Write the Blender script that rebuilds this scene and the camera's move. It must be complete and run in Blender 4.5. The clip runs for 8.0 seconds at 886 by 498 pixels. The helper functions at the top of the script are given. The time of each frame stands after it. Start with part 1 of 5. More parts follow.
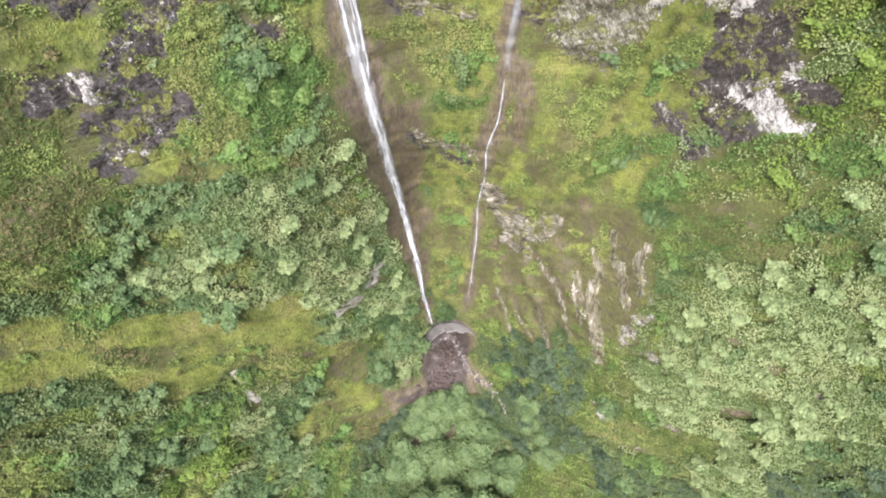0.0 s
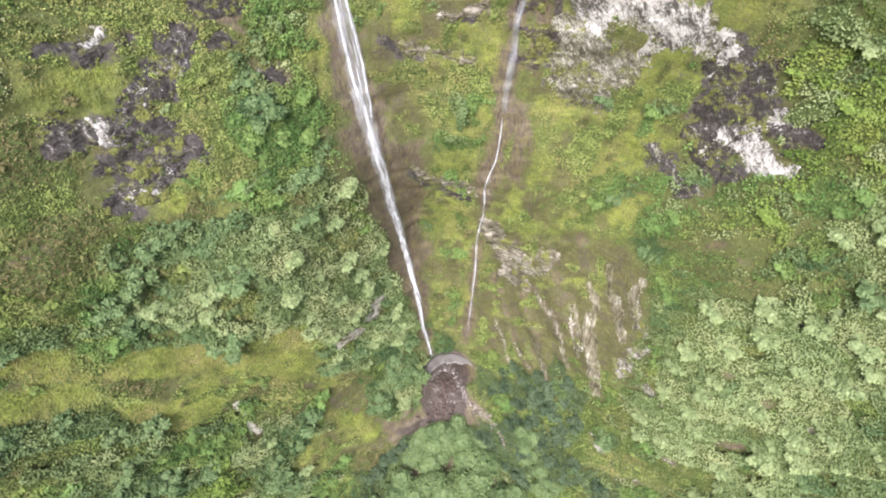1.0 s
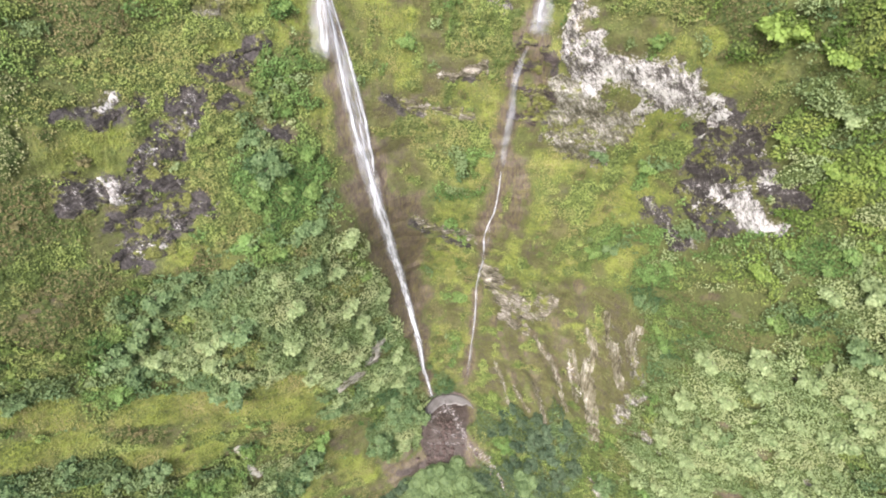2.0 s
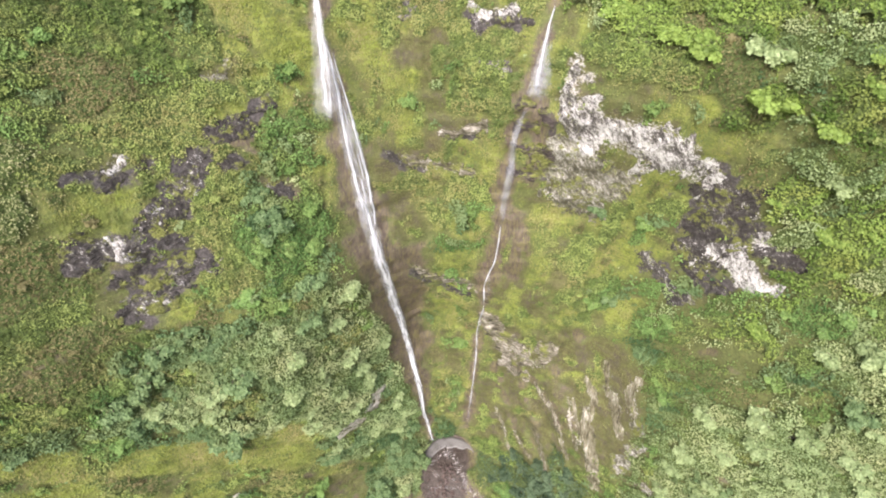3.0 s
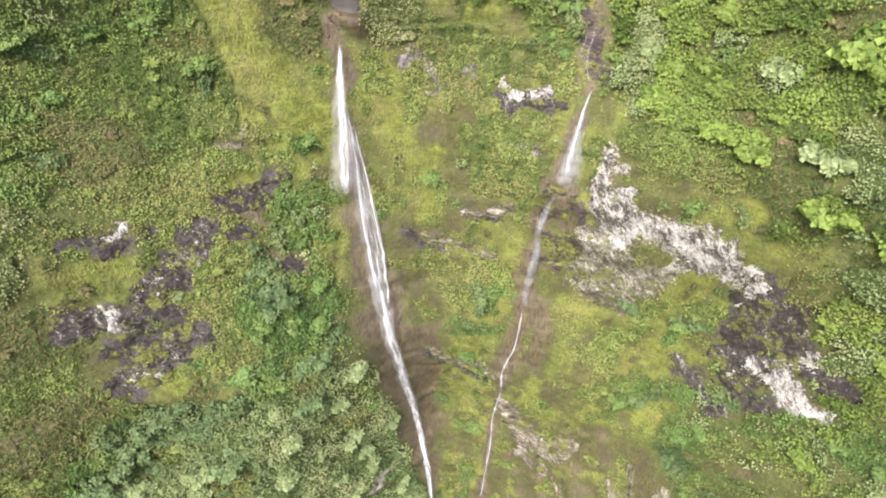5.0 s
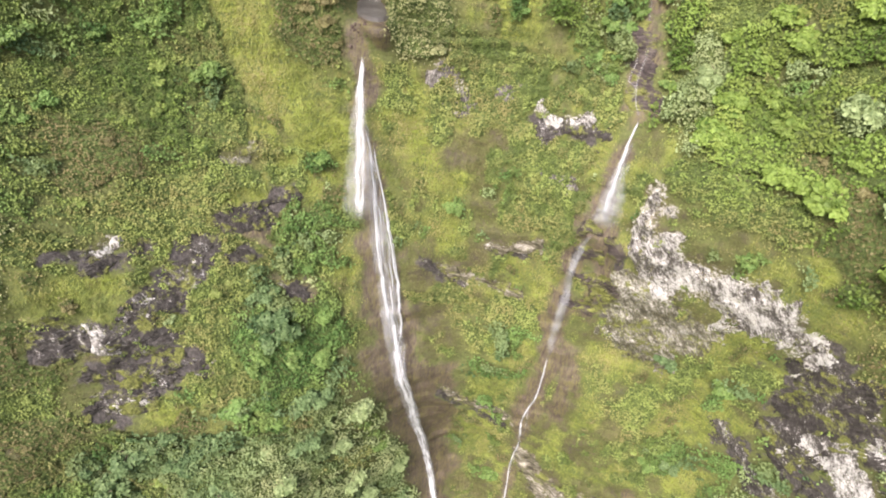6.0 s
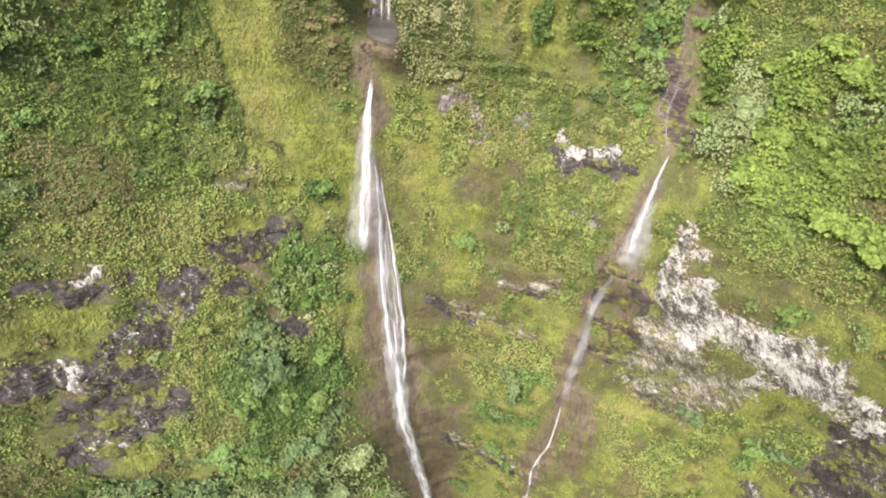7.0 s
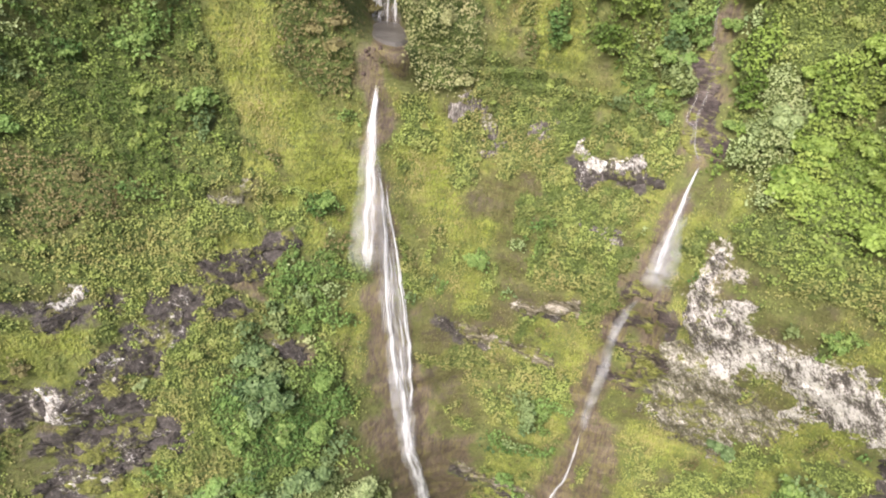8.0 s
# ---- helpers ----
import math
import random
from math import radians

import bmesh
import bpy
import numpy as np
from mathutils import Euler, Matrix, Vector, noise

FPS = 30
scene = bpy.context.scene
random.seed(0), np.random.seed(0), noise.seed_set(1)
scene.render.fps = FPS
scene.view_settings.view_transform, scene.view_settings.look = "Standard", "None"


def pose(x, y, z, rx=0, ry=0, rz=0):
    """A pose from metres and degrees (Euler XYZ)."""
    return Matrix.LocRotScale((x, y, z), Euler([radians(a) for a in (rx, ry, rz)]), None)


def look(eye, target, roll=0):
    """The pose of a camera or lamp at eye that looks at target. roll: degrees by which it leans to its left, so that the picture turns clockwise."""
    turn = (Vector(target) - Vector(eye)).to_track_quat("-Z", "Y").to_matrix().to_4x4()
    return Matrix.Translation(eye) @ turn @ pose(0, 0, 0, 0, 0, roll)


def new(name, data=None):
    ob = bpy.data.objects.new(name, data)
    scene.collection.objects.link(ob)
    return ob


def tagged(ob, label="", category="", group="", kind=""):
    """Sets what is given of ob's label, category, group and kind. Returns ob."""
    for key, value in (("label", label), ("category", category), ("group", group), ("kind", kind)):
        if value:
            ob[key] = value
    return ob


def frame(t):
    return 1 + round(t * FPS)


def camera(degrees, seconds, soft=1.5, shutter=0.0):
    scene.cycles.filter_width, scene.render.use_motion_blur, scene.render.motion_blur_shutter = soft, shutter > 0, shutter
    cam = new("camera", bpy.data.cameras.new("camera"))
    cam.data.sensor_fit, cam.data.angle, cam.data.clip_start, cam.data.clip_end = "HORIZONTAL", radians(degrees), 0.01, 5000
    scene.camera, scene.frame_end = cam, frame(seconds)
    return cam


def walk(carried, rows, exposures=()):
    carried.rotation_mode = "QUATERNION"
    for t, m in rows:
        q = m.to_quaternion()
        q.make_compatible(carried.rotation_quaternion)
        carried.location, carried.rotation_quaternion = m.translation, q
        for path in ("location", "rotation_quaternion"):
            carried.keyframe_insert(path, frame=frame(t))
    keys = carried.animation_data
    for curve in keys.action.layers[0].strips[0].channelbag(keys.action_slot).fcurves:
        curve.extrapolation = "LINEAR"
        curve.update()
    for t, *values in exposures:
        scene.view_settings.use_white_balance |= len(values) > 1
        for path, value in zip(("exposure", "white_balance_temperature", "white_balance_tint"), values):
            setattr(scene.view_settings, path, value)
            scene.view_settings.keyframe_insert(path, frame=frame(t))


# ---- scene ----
SEC = 8.0
cam = camera(70.15, SEC, soft=1.9)
# seconds, eye, yaw, pitch, roll
PATH = [
    (0, (1.79, -64.28, 97.82), -0.55, -48.58, 2.43),
    (0.5, (1.79, -64.77, 98.91), -0.49, -47.34, 2.45),
    (1, (1.89, -64.99, 100.17), -0.31, -46.15, 2.46),
    (1.5, (2.12, -64.65, 101.78), 0.0, -45.0, 2.4),
    (3, (3.06, -62.05, 107.24), 1.3, -41.86, 2.21),
    (3.5, (3.41, -61.09, 108.48), 1.81, -40.91, 2.22),
    (4, (3.88, -60.34, 109.48), 2.79, -39.98, 2.53),
    (4.5, (4.35, -58.4, 108.77), 3.96, -38.68, 2.84),
    (6, (5.8, -48.62, 105.46), 10.42, -36.74, 4.37),
    (6.5, (5.33, -46.29, 104.6), 11.32, -35.85, 4.95),
    (7, (4.85, -44.03, 104.0), 11.74, -35.02, 5.19),
    (7.5, (4.35, -42.15, 103.15), 11.92, -34.18, 5.08),
    (8, (3.68, -40.7, 101.88), 12.41, -33.68, 4.88),
]


def aimed(eye, yaw, pitch, roll):
    """A camera pose from its yaw, pitch and roll in degrees."""
    turn = pose(0, 0, 0, 0, 0, yaw) @ pose(0, 0, 0, 90 + pitch) @ pose(0, 0, 0, 0, 0, roll)
    return Matrix.Translation(eye) @ turn


walk(cam, [(t, aimed(eye, yaw, pitch, roll)) for t, eye, yaw, pitch, roll in PATH], [(0.0, 1.38, 6130, 16), (3.0, 1.37, 6370, 15.5), (4.5, 1.37, 6460, 15.5), (8.0, 1.34, 6720, 15)])

# ---- light: bright overcast, the veiled sun high behind the camera ----
SUN_EL, SUN_AZ = radians(45), radians(194)
world = bpy.data.worlds.new("overcast_sky")
scene.world = world
world.use_nodes = True
wn = world.node_tree
sky = wn.nodes.new("ShaderNodeTexSky")
sky.sky_type, sky.sun_disc = "NISHITA", False
sky.sun_elevation, sky.sun_rotation = SUN_EL, SUN_AZ
sky.air_density, sky.dust_density = 1.0, 4.0
wn.links.new(sky.outputs[0], wn.nodes["Background"].inputs[0])
wn.nodes["Background"].inputs[1].default_value = 0.125
sun = new("sun", bpy.data.lights.new("sun", "SUN"))
sun.data.energy, sun.data.angle, sun.data.color = 2.3, radians(24), (1.0, 0.96, 0.88)
sun_way = Vector((math.sin(SUN_AZ) * math.cos(SUN_EL), math.cos(SUN_AZ) * math.cos(SUN_EL), math.sin(SUN_EL)))
sun.matrix_world = look(sun_way * 300, (0, 0, 0))

# ---- noise on arrays ----


def lattice(ix, iy, iz, seed):
    h = (ix * 374761393 + iy * 668265263 + iz * 2147483647 + seed * 974634541) & 0xFFFFFFFF
    h = ((h ^ (h >> 13)) * 1274126177) & 0xFFFFFFFF
    return ((h ^ (h >> 16)) & 0xFFFF) / 65535.0


def value_noise(x, y, z=0.0, seed=0):
    """Smooth noise from -1 to 1."""
    x, y, z = np.broadcast_arrays(np.asarray(x, float), np.asarray(y, float), np.asarray(z, float))
    ix, iy, iz = (np.floor(a).astype(np.int64) for a in (x, y, z))
    fx, fy, fz = x - ix, y - iy, z - iz
    fx, fy, fz = (a * a * (3 - 2 * a) for a in (fx, fy, fz))
    out = 0
    for dx in (0, 1):
        for dy in (0, 1):
            for dz in (0, 1):
                k = (fx if dx else 1 - fx) * (fy if dy else 1 - fy) * (fz if dz else 1 - fz)
                out = out + k * lattice(ix + dx, iy + dy, iz + dz, seed)
    return 2 * out - 1


def fractal(x, y, size, octaves=4, seed=0):
    out, amp = 0, 1.0
    for n in range(octaves):
        out = out + amp * value_noise(x / size, y / size, 0.37 * n, seed + n)
        size, amp = size / 2.03, amp * 0.52
    return out


def ridged(x, y, size, octaves=3, seed=0):
    out, amp = 0, 1.0
    for n in range(octaves):
        out = out + amp * (1 - 2 * np.abs(value_noise(x / size, y / size, 0.71 * n, seed + n)))
        size, amp = size / 2.1, amp * 0.5
    return out


# ---- the lie of the land: a mountainside leaning back at 55 degrees, u across it, v up it, w out of it ----
LEAN = radians(55)
UP_V = np.array((0.0, math.cos(LEAN), math.sin(LEAN)))
OUT_W = np.array((0.0, -math.sin(LEAN), math.cos(LEAN)))
# ribs and hollows of the amphitheatre: u, v, half width, half height, how far out
LANDFORMS = [
    (15, 26, 15, 15, -2.49), (-33, 74, 15, 15, -9.45), (-15, 38, 10, 10, 6.34), (27, 32, 10, 20, -8.67),
    (-21, 26, 10, 10, 3.09), (39, 56, 10, 10, 4.0), (9, 14, 15, 15, -8.15), (-3, 26, 10, 10, -6.69),
    (21, 62, 20, 10, 5.38), (21, 50, 10, 10, -2.34), (-15, 20, 10, 10, 5.4), (-39, 62, 10, 10, -3.45),
    (9, 2, 20, 10, -7.23), (21, 80, 10, 10, -4.75),
]
# level shelves that hold the pools: u, v of the middle, half width, half depth along v, height z, slant
SHELVES = [(4.2, -0.3, 4.5, 2.7, -0.6, 0.0), (-13.4, 77.0, 1.9, 2.7, 87.2, -0.6)]


def soft_max(a, b, k):
    return 0.5 * (a + b + np.sqrt((a - b) ** 2 + k * k))


def land(u, v):
    """How far the plain lie of the land stands out at u, v."""
    w = -5.77 - 4.39 * u / 30 + 16.49 * v / 40 + 28.27 * np.sqrt(u * u + 225) / 30
    for cu, cv, ru, rv, h in LANDFORMS:
        w = w + h * np.exp(-(((u - cu) / ru) ** 2) - ((v - cv) / rv) ** 2)
    far = soft_max(np.abs(u) - 75, 0.0, 10)
    w = w - 0.95 * far
    # the valley floor below, falling gently away, and the plateau above
    floor_z = -11 + 0.02 * np.abs(u) ** 1.5 * 0.2 + 0.12 * v
    w = soft_max(w, (floor_z - v * math.sin(LEAN)) / math.cos(LEAN), 3.0)
    top_z = 112.0
    w = -soft_max(-w, -(top_z - v * math.sin(LEAN)) / math.cos(LEAN), 6.0)
    for cu, cv, ru, rv, z, slant in SHELVES:
        d = ((u - cu - slant * (v - cv)) / ru) ** 2 + ((v - cv) / rv) ** 2
        k = 1 / (1 + np.exp((d - 1.25) * 6))
        w = w * (1 - k) + k * (z - v * math.sin(LEAN)) / math.cos(LEAN)
        if slant:
            # the upright chute behind the shelf, down which the water drops
            back_v = cv + 0.8 * rv
            wall = (z - back_v * math.sin(LEAN)) / math.cos(LEAN) + 0.64 * (v - back_v)
            inside = 1 / (1 + np.exp((np.abs(u - cu - slant * (np.minimum(v, back_v) - cv)) - ru) * 3.5)) / (1 + np.exp(-(v - back_v) * 6))
            w = w * (1 - inside) + inside * np.minimum(w, wall)
    return w


def spot(u, v, lift=0.0):
    """Places in the world on the plain lie of the land."""
    u, v = np.broadcast_arrays(np.asarray(u, float), np.asarray(v, float))
    w = relief(u, v) + lift
    return np.stack([u, v * UP_V[1] + w * OUT_W[1], v * UP_V[2] + w * OUT_W[2]], -1)


# ---- what grows where: middles of the patches, u and v ----
PATCHES = {}
PATCHES["mixed"] = [(-35, 12), (0.7, 46.2), (-4.6, 74.2), (4.1, 49.7), (20.2, 40.4), (20.6, 33.8), (-37, 35),
    (-36, 49), (-33, 49), (-29, 55), (-26, 55), (-25, 59), (-25, 64), (-24, 46), (-24, 51), (-23, 39), (-21, 54), (-20, 74),
    (-17, 76), (-4, 72), (1, 73), (4, 68), (5, 62), (10, 74), (18, 81), (21, 81), (33, 52)]
PATCHES["moss"] = [(3.4, 15), (4, 23), (-31, 15), (-24, 9), (-20, 7), (-17, 3), (-13, -1), (-21, 12), (-5.4, 79.7), (-1.0, 80.5), (4.3, 77.0), (-42, 14), (-38, 16), (-36, 40), (-35, 45), (-34, 54), (-31, 8),
    (-31, 46), (-25, 36), (-25, 74), (-21, 65), (-21, 70), (-20, 60), (-18, 12), (-17, 66)]
PATCHES["moss"] += [(-16, 61), (-15, 71), (-14, -10), (-13, 52), (-11, -4), (-9, 66), (-9, 71), (-7, 62), (-6, 57), (-1, 62), (1, 46), (3, 31),
    (3, 40), (5, 54), (6, 47), (9, 68), (13, 67), (17, 44), (18, 39), (20, 32), (23, 48), (24, 41), (22.2, 60.6), (26, 53), (26, 58),
    (27, 34), (29, 47), (27.4, 59.4), (31, 56), (28.6, 54.4), (33, 55.6)]
PATCHES["dark"] = [(-33, 41), (-30, 35), (-29, 50), (-27, 40), (29, 53), (32, 49), (36, 43)]
PATCHES["green"] = [(31.5, 25.5), (34, 28), (36.4, 36), (38, 30), (31, 33), (33.3, 30.6), (31.4, 26.4), (34.2, 37.4), (32.3, 28.9), (35, 28.1), (37.2, 30.6), (33.8, 21.8), (36, 21.1), (34.7, 18.1), (9.4, 76.5), (8.4, 78.5), (-18.6, 54), (-15.7, 53.4), (-14.5, 49.8), (-13.4, 45.8), (-18.5, 51), (-17, 48),
    (2.5, 42.5), (3.0, 47.5), (24.0, 37.2), (-10.3, 44.3), (-10.6, 40), (-36, 19), (-36, 54), (-35, 25), (-29, 0), (-29, 73),
    (-20, 36), (-19, 46), (-17, 40), (-16, -20), (-13, 40), (8, 81), (35, -12), (35, 22), (39, 39), (42, 32), (43, 38)]
PATCHES["olive"] = [(15, 12), (20, 8.5), (12, 10), (16.5, 6.5), (22.5, 17), (18.5, 15.5), (23.5, 14.0), (20.5, 6.0), (12, 13), (-33, 35),
    (-11, 46), (-10, 40), (-8, -14), (-5, 45), (-5, 52), (-3, 68), (0, 53), (3, 21), (11, 40),
    (12, 45), (13, 33), (17, 24), (18, 4), (19, 13), (22, 25), (24, 8), (28, 11), (28, 26), (30, 19)]
PATCHES["bright"] = [(34.6, 33.9), (36.3, 35.6), (38.3, 33.4), (39.6, 38.8), (15, 72), (17, 69), (18.6, 66.2), (15.4, 75), (20.5, 64.5), (24.5, 64.1), (27.1, 63.7), (29.0, 62.3), (31.0, 58.5),
    (20.3, 69.8), (-31, -10), (6, 81), (14, 81), (17, 73), (21, 72), (22, 78), (26, 67), (26, 71), (31, 66), (31, 71), (33, 61),
    (35, 57), (35, 66), (35, 70), (36, 49), (36, 52), (34.6, 53.6), (36, 61), (38, 57), (38, 52), (41, 50), (41, 56), (39, 43), (39, 48), (42, 43)]
PATCHES["bare"] = [(-3, 22), (-3, 39), (-2.4, 32)]
PATCHES["broad"] = [(35.6, 22.4), (36.2, 24.4), (3.5, -17.8), (8.8, -18), (0, -19), (13, -20), (-3, -18.5), (-42, 8), (-41, -2), (-40, 20), (-38, 5), (-35, -7), (-34, 4),
    (-30, 24), (-30, 32), (-27, 21), (-24, -16), (-24, 31), (-23, -5), (-22, 22), (-15, 35), (-12, 8), (-7, -26), (-5, -2),
    (-5, 4), (6, -29), (6, -20), (39, 23), (54, 1)]
PATCHES["dusky"] = [(33.5, 33), (28, -2), (27, -6.5), (30, 0.5), (26, 3.5), (33, -4), (29.5, 4), (-37, 58), (-36, 62), (-34.5, 57.9), (-31.3, 58.7),
    (-28.3, 60.5), (-26.0, 62.6), (-25, 65.4), (-26.7, 67.1), (-32.2, 55.8), (-29.4, 57), (18.0, -3.6), (20.5, -0.6),
    (22.8, -3.5), (14.6, 0.0), (-44, 1), (-39, 25), (-37, 30), (-37, 67), (-35, 70), (-34, 31), (-34, 63), (-34, 67), (-33, 71),
    (-29, 64), (-29, 69), (-26, 73), (-25, 69), (-16, 76), (14, -4), (16, -24), (17, -12), (19, 64), (26, -18)]
PATCHES["cream"] = [(-10.4, 77.6), (-9.6, 79.2), (-10.6, 75.8), (-36.2, 51.6), (-36, 49.2), (-39.6, 72.6), (-37.4, 47)]
PATCHES["pale"] = [(38.4, 20.2), (39.6, 24.0), (39, 16), (36, 0), (37, 12), (35, 17), (40, 4), (-9.0, 35.0), (-8.9, 29.5), (-8.0, 25), (-6.6, 20), (-8, 17), (-12, 15), (-7, 10),
    (-9.5, 20), (-6, 13), (-18, 30), (-16, 21), (-13, 27), (32, 5), (34, 14), (38, 8), (40, -1), (43, -7), (43, 25),
    (44, 11), (44, 19), (46, 4), (46, 33), (47, 27), (48, 14), (49, -1), (49, 20), (52, 8)]
PATCHES["ravine"] = [(14.4, -2.4), (17, 0.4), (19.5, -6.5), (23, -1), (17, -7), (21, -9.5), (18.4, -1.5), (21, -4.6), (20, 2.6), (24.4, -4.4), (25, 2.4), (22, 5.4), (22.4, -7),
    (17, -14), (16, -10), (25, -11), (31, -14), (36, -13), (51, -3), (55, 0), (12.6, -12.6), (-5.4, -15.4), (-8.4, -18.4)]
PATCHES["brown"] = [(-18.5, 75.5), (-16.2, 74.6), (-16.2, 76.4), (-17.2, 78), (-31.8, 58.8), (-30.2, 60.2), (-33.5, 60.6), (27.2, 64.6), (29.2, 62.8),
    (-34.4, 45.6), (-38.5, 40.2), (-36.5, 39.6), (-33.8, 34.6), (34.4, 31.2), (37, 30.4)]
MAIN_STREAM = [(-13.3, 72.5), (-12.9, 68.3), (-12.4, 64.2), (-11.1, 60.1), (-10.2, 56.3), (-8.9, 52.2), (-7.5, 46.5), (-6.1, 40.2),
               (-5.1, 31.9), (-3.4, 23.3), (-1.5, 15.4), (-0.4, 8.7), (0.6, 3.1)]
SIDE_STREAM = [(12.6, 72.4), (12.0, 68.0), (11.3, 65.0), (10.9, 61.5), (9.5, 57.6), (9.4, 52.7), (9.3, 49.3), (9.2, 44.9), (8.9, 40.5),
               (7.9, 36.6), (8.1, 32.4), (7.8, 26.2), (7.6, 19.9), (7.8, 12.2), (7.2, 5.2)]
SIDE_HEAD = [(12.1, 77.4), (12.0, 74.3), (12.7, 71.2)]
OUTFLOW = [(5.5, -1.2), (6.6, -3.0), (7.6, -5.2), (9.8, -6.5), (12.3, -7.8), (14.3, -10.2), (15.5, -12.7), (17.0, -17.0), (18.0, -24.0)]
STONE_BED = [(3.4, -1.0), (3.6, -4.0), (3.4, -7.0), (2.0, -10.0), (-4.5, -10.6)]


# rock that breaks through: label, line of u and v, width, rock, how far out
WHITE, DARK, LEDGE = "white weathered rock face with dark cracks", "dark grey wet rock with pale flecks", "thin pale ledge of layered rock among moss"
RIB, SEAM = "tall pale rock rib standing out of the slope", "dark seam of layered rock breaking through moss"
OUTCROPS = []
# the white face and the dark rock below it
OUTCROPS += [
    (WHITE, [(15.2, 65.0), (15.0, 63.4), (15.0, 61.8)], 1.3, "pale", 0.5),
    (WHITE, [(16.3, 63.3), (16.7, 63.2)], 0.8, "pale", 0.5),
    (WHITE, [(14.6, 61.8), (16.0, 60.3), (17.6, 57.7), (18.1, 55.7)], 1.8, "pale", 0.7),
    (WHITE, [(16.8, 59.4), (18.3, 58.0), (21.2, 57.4), (24.0, 57.0), (26.5, 55.5)], 3.9, "pale", 0.9),
    (WHITE, [(26.8, 55.3), (29.2, 53.5)], 2.0, "pale", 0.6),
    (WHITE, [(14.6, 50.9), (16.4, 49.6), (18.2, 48.9), (21.2, 48.0)], 1.6, "grey", 0.6),
    ("grey mottled rock with moss in its cracks", [(15.2, 55.2), (18.0, 52.8), (21.4, 51.2)], 5.2, "grey", 0.5),
    (DARK, [(29.9, 53.8), (31.6, 51.2), (33.3, 49.0), (34.4, 48.4)], 3.0, "dark", 0.6),
    (DARK, [(30.2, 51.2), (31.3, 47.8), (31.5, 46.3)], 1.9, "dark", 0.6),
    (DARK, [(33.2, 47.3), (32.3, 46.3), (31.9, 44.1)], 2.4, "dark", 0.6),
]
OUTCROPS += [
    (DARK, [(34.0, 49.5), (35.0, 47.6)], 1.6, "dark", 0.6),
    (DARK, [(35.2, 46.2), (37.5, 45.6), (39.2, 43.9)], 1.5, "dark", 0.6),
    (DARK, [(32.3, 42.1), (33.5, 40.8), (35.4, 40.6)], 1.6, "dark", 0.5),
    (WHITE, [(32.6, 43.0), (33.2, 44.0), (34.2, 44.5)], 2.0, "pale", 0.8),
    (WHITE, [(33.8, 45.2), (34.6, 44.0), (35.6, 43.2), (37.5, 41.5)], 2.0, "pale", 0.9),
    (WHITE, [(36.0, 46.6), (36.9, 46.3)], 1.2, "pale", 0.7),
    (WHITE, [(29.4, 53.9), (30.1, 53.0)], 1.4, "pale", 0.6),
    (WHITE, [(33.7, 50.6), (34.7, 49.2)], 0.6, "pale", 0.5),
    (WHITE, [(30.3, 51.5), (30.7, 50.8)], 0.7, "pale", 0.5),
    (WHITE, [(31.2, 47.9), (31.5, 47.0)], 0.8, "pale", 0.5),
    (WHITE, [(32.3, 38.9), (33.2, 38.0)], 1.3, "grey", 0.6),
    (DARK, [(27.7, 43.1), (29.0, 41.8)], 0.9, "dark", 0.5),
]
OUTCROPS += [
    (DARK, [(28.6, 41.4), (29.8, 41.1), (31.3, 39.0), (32.0, 37.4)], 1.1, "dark", 0.6),
]
# layered ledges beside the side stream
OUTCROPS += [
    (LEDGE, [(9.4, 29.6), (11.6, 27.0), (14.4, 24.9), (18.6, 25.2)], 2.4, "layers", 0.7),
    (LEDGE, [(10.6, 26.2), (13.2, 22.8), (16.4, 21.8), (18.4, 23.2)], 2.2, "layers", 0.8),
    (LEDGE, [(12.4, 21.4), (13.9, 19.9), (16.4, 19.4)], 1.2, "layers", 0.6),
]
# ledges between the two falls
OUTCROPS += [
    (LEDGE, [(-3.9, 54.0), (-1.5, 53.3), (1.8, 53.1), (4.6, 52.4)], 0.8, "layers", 1.1),
    (LEDGE, [(0.9, 57.1), (3.2, 57.2), (5.7, 58.0)], 0.9, "layers", 1.2),
    (LEDGE, [(-2.4, 39.2), (-0.4, 37.3), (1.5, 36.6)], 0.7, "layers", 1.1),
    (LEDGE, [(2.2, 36.7), (4.4, 36.3), (6.1, 35.7)], 1.1, "layers", 1.2),
    (WHITE, [(3.8, 71.3), (4.6, 70.5), (6.2, 70.3), (8.6, 70.5)], 1.0, "pale", 1.0),
    (DARK, [(4.0, 69.6), (6.0, 69.0), (8.6, 69.4)], 2.3, "dark", 0.5),
    ("purple-grey rock breaking through moss", [(-6.4, 72.6), (-4.8, 73.2), (-4.0, 71.2)], 2.4, "mottled", 0.5),
    ("purple-grey rock breaking through moss", [(-0.2, 72.4), (1.5, 72.7)], 2.2, "mottled", 0.5),
    ("purple-grey rock breaking through moss", [(5.6, 65.0), (7.8, 64.2)], 1.5, "mottled", 0.5),
]
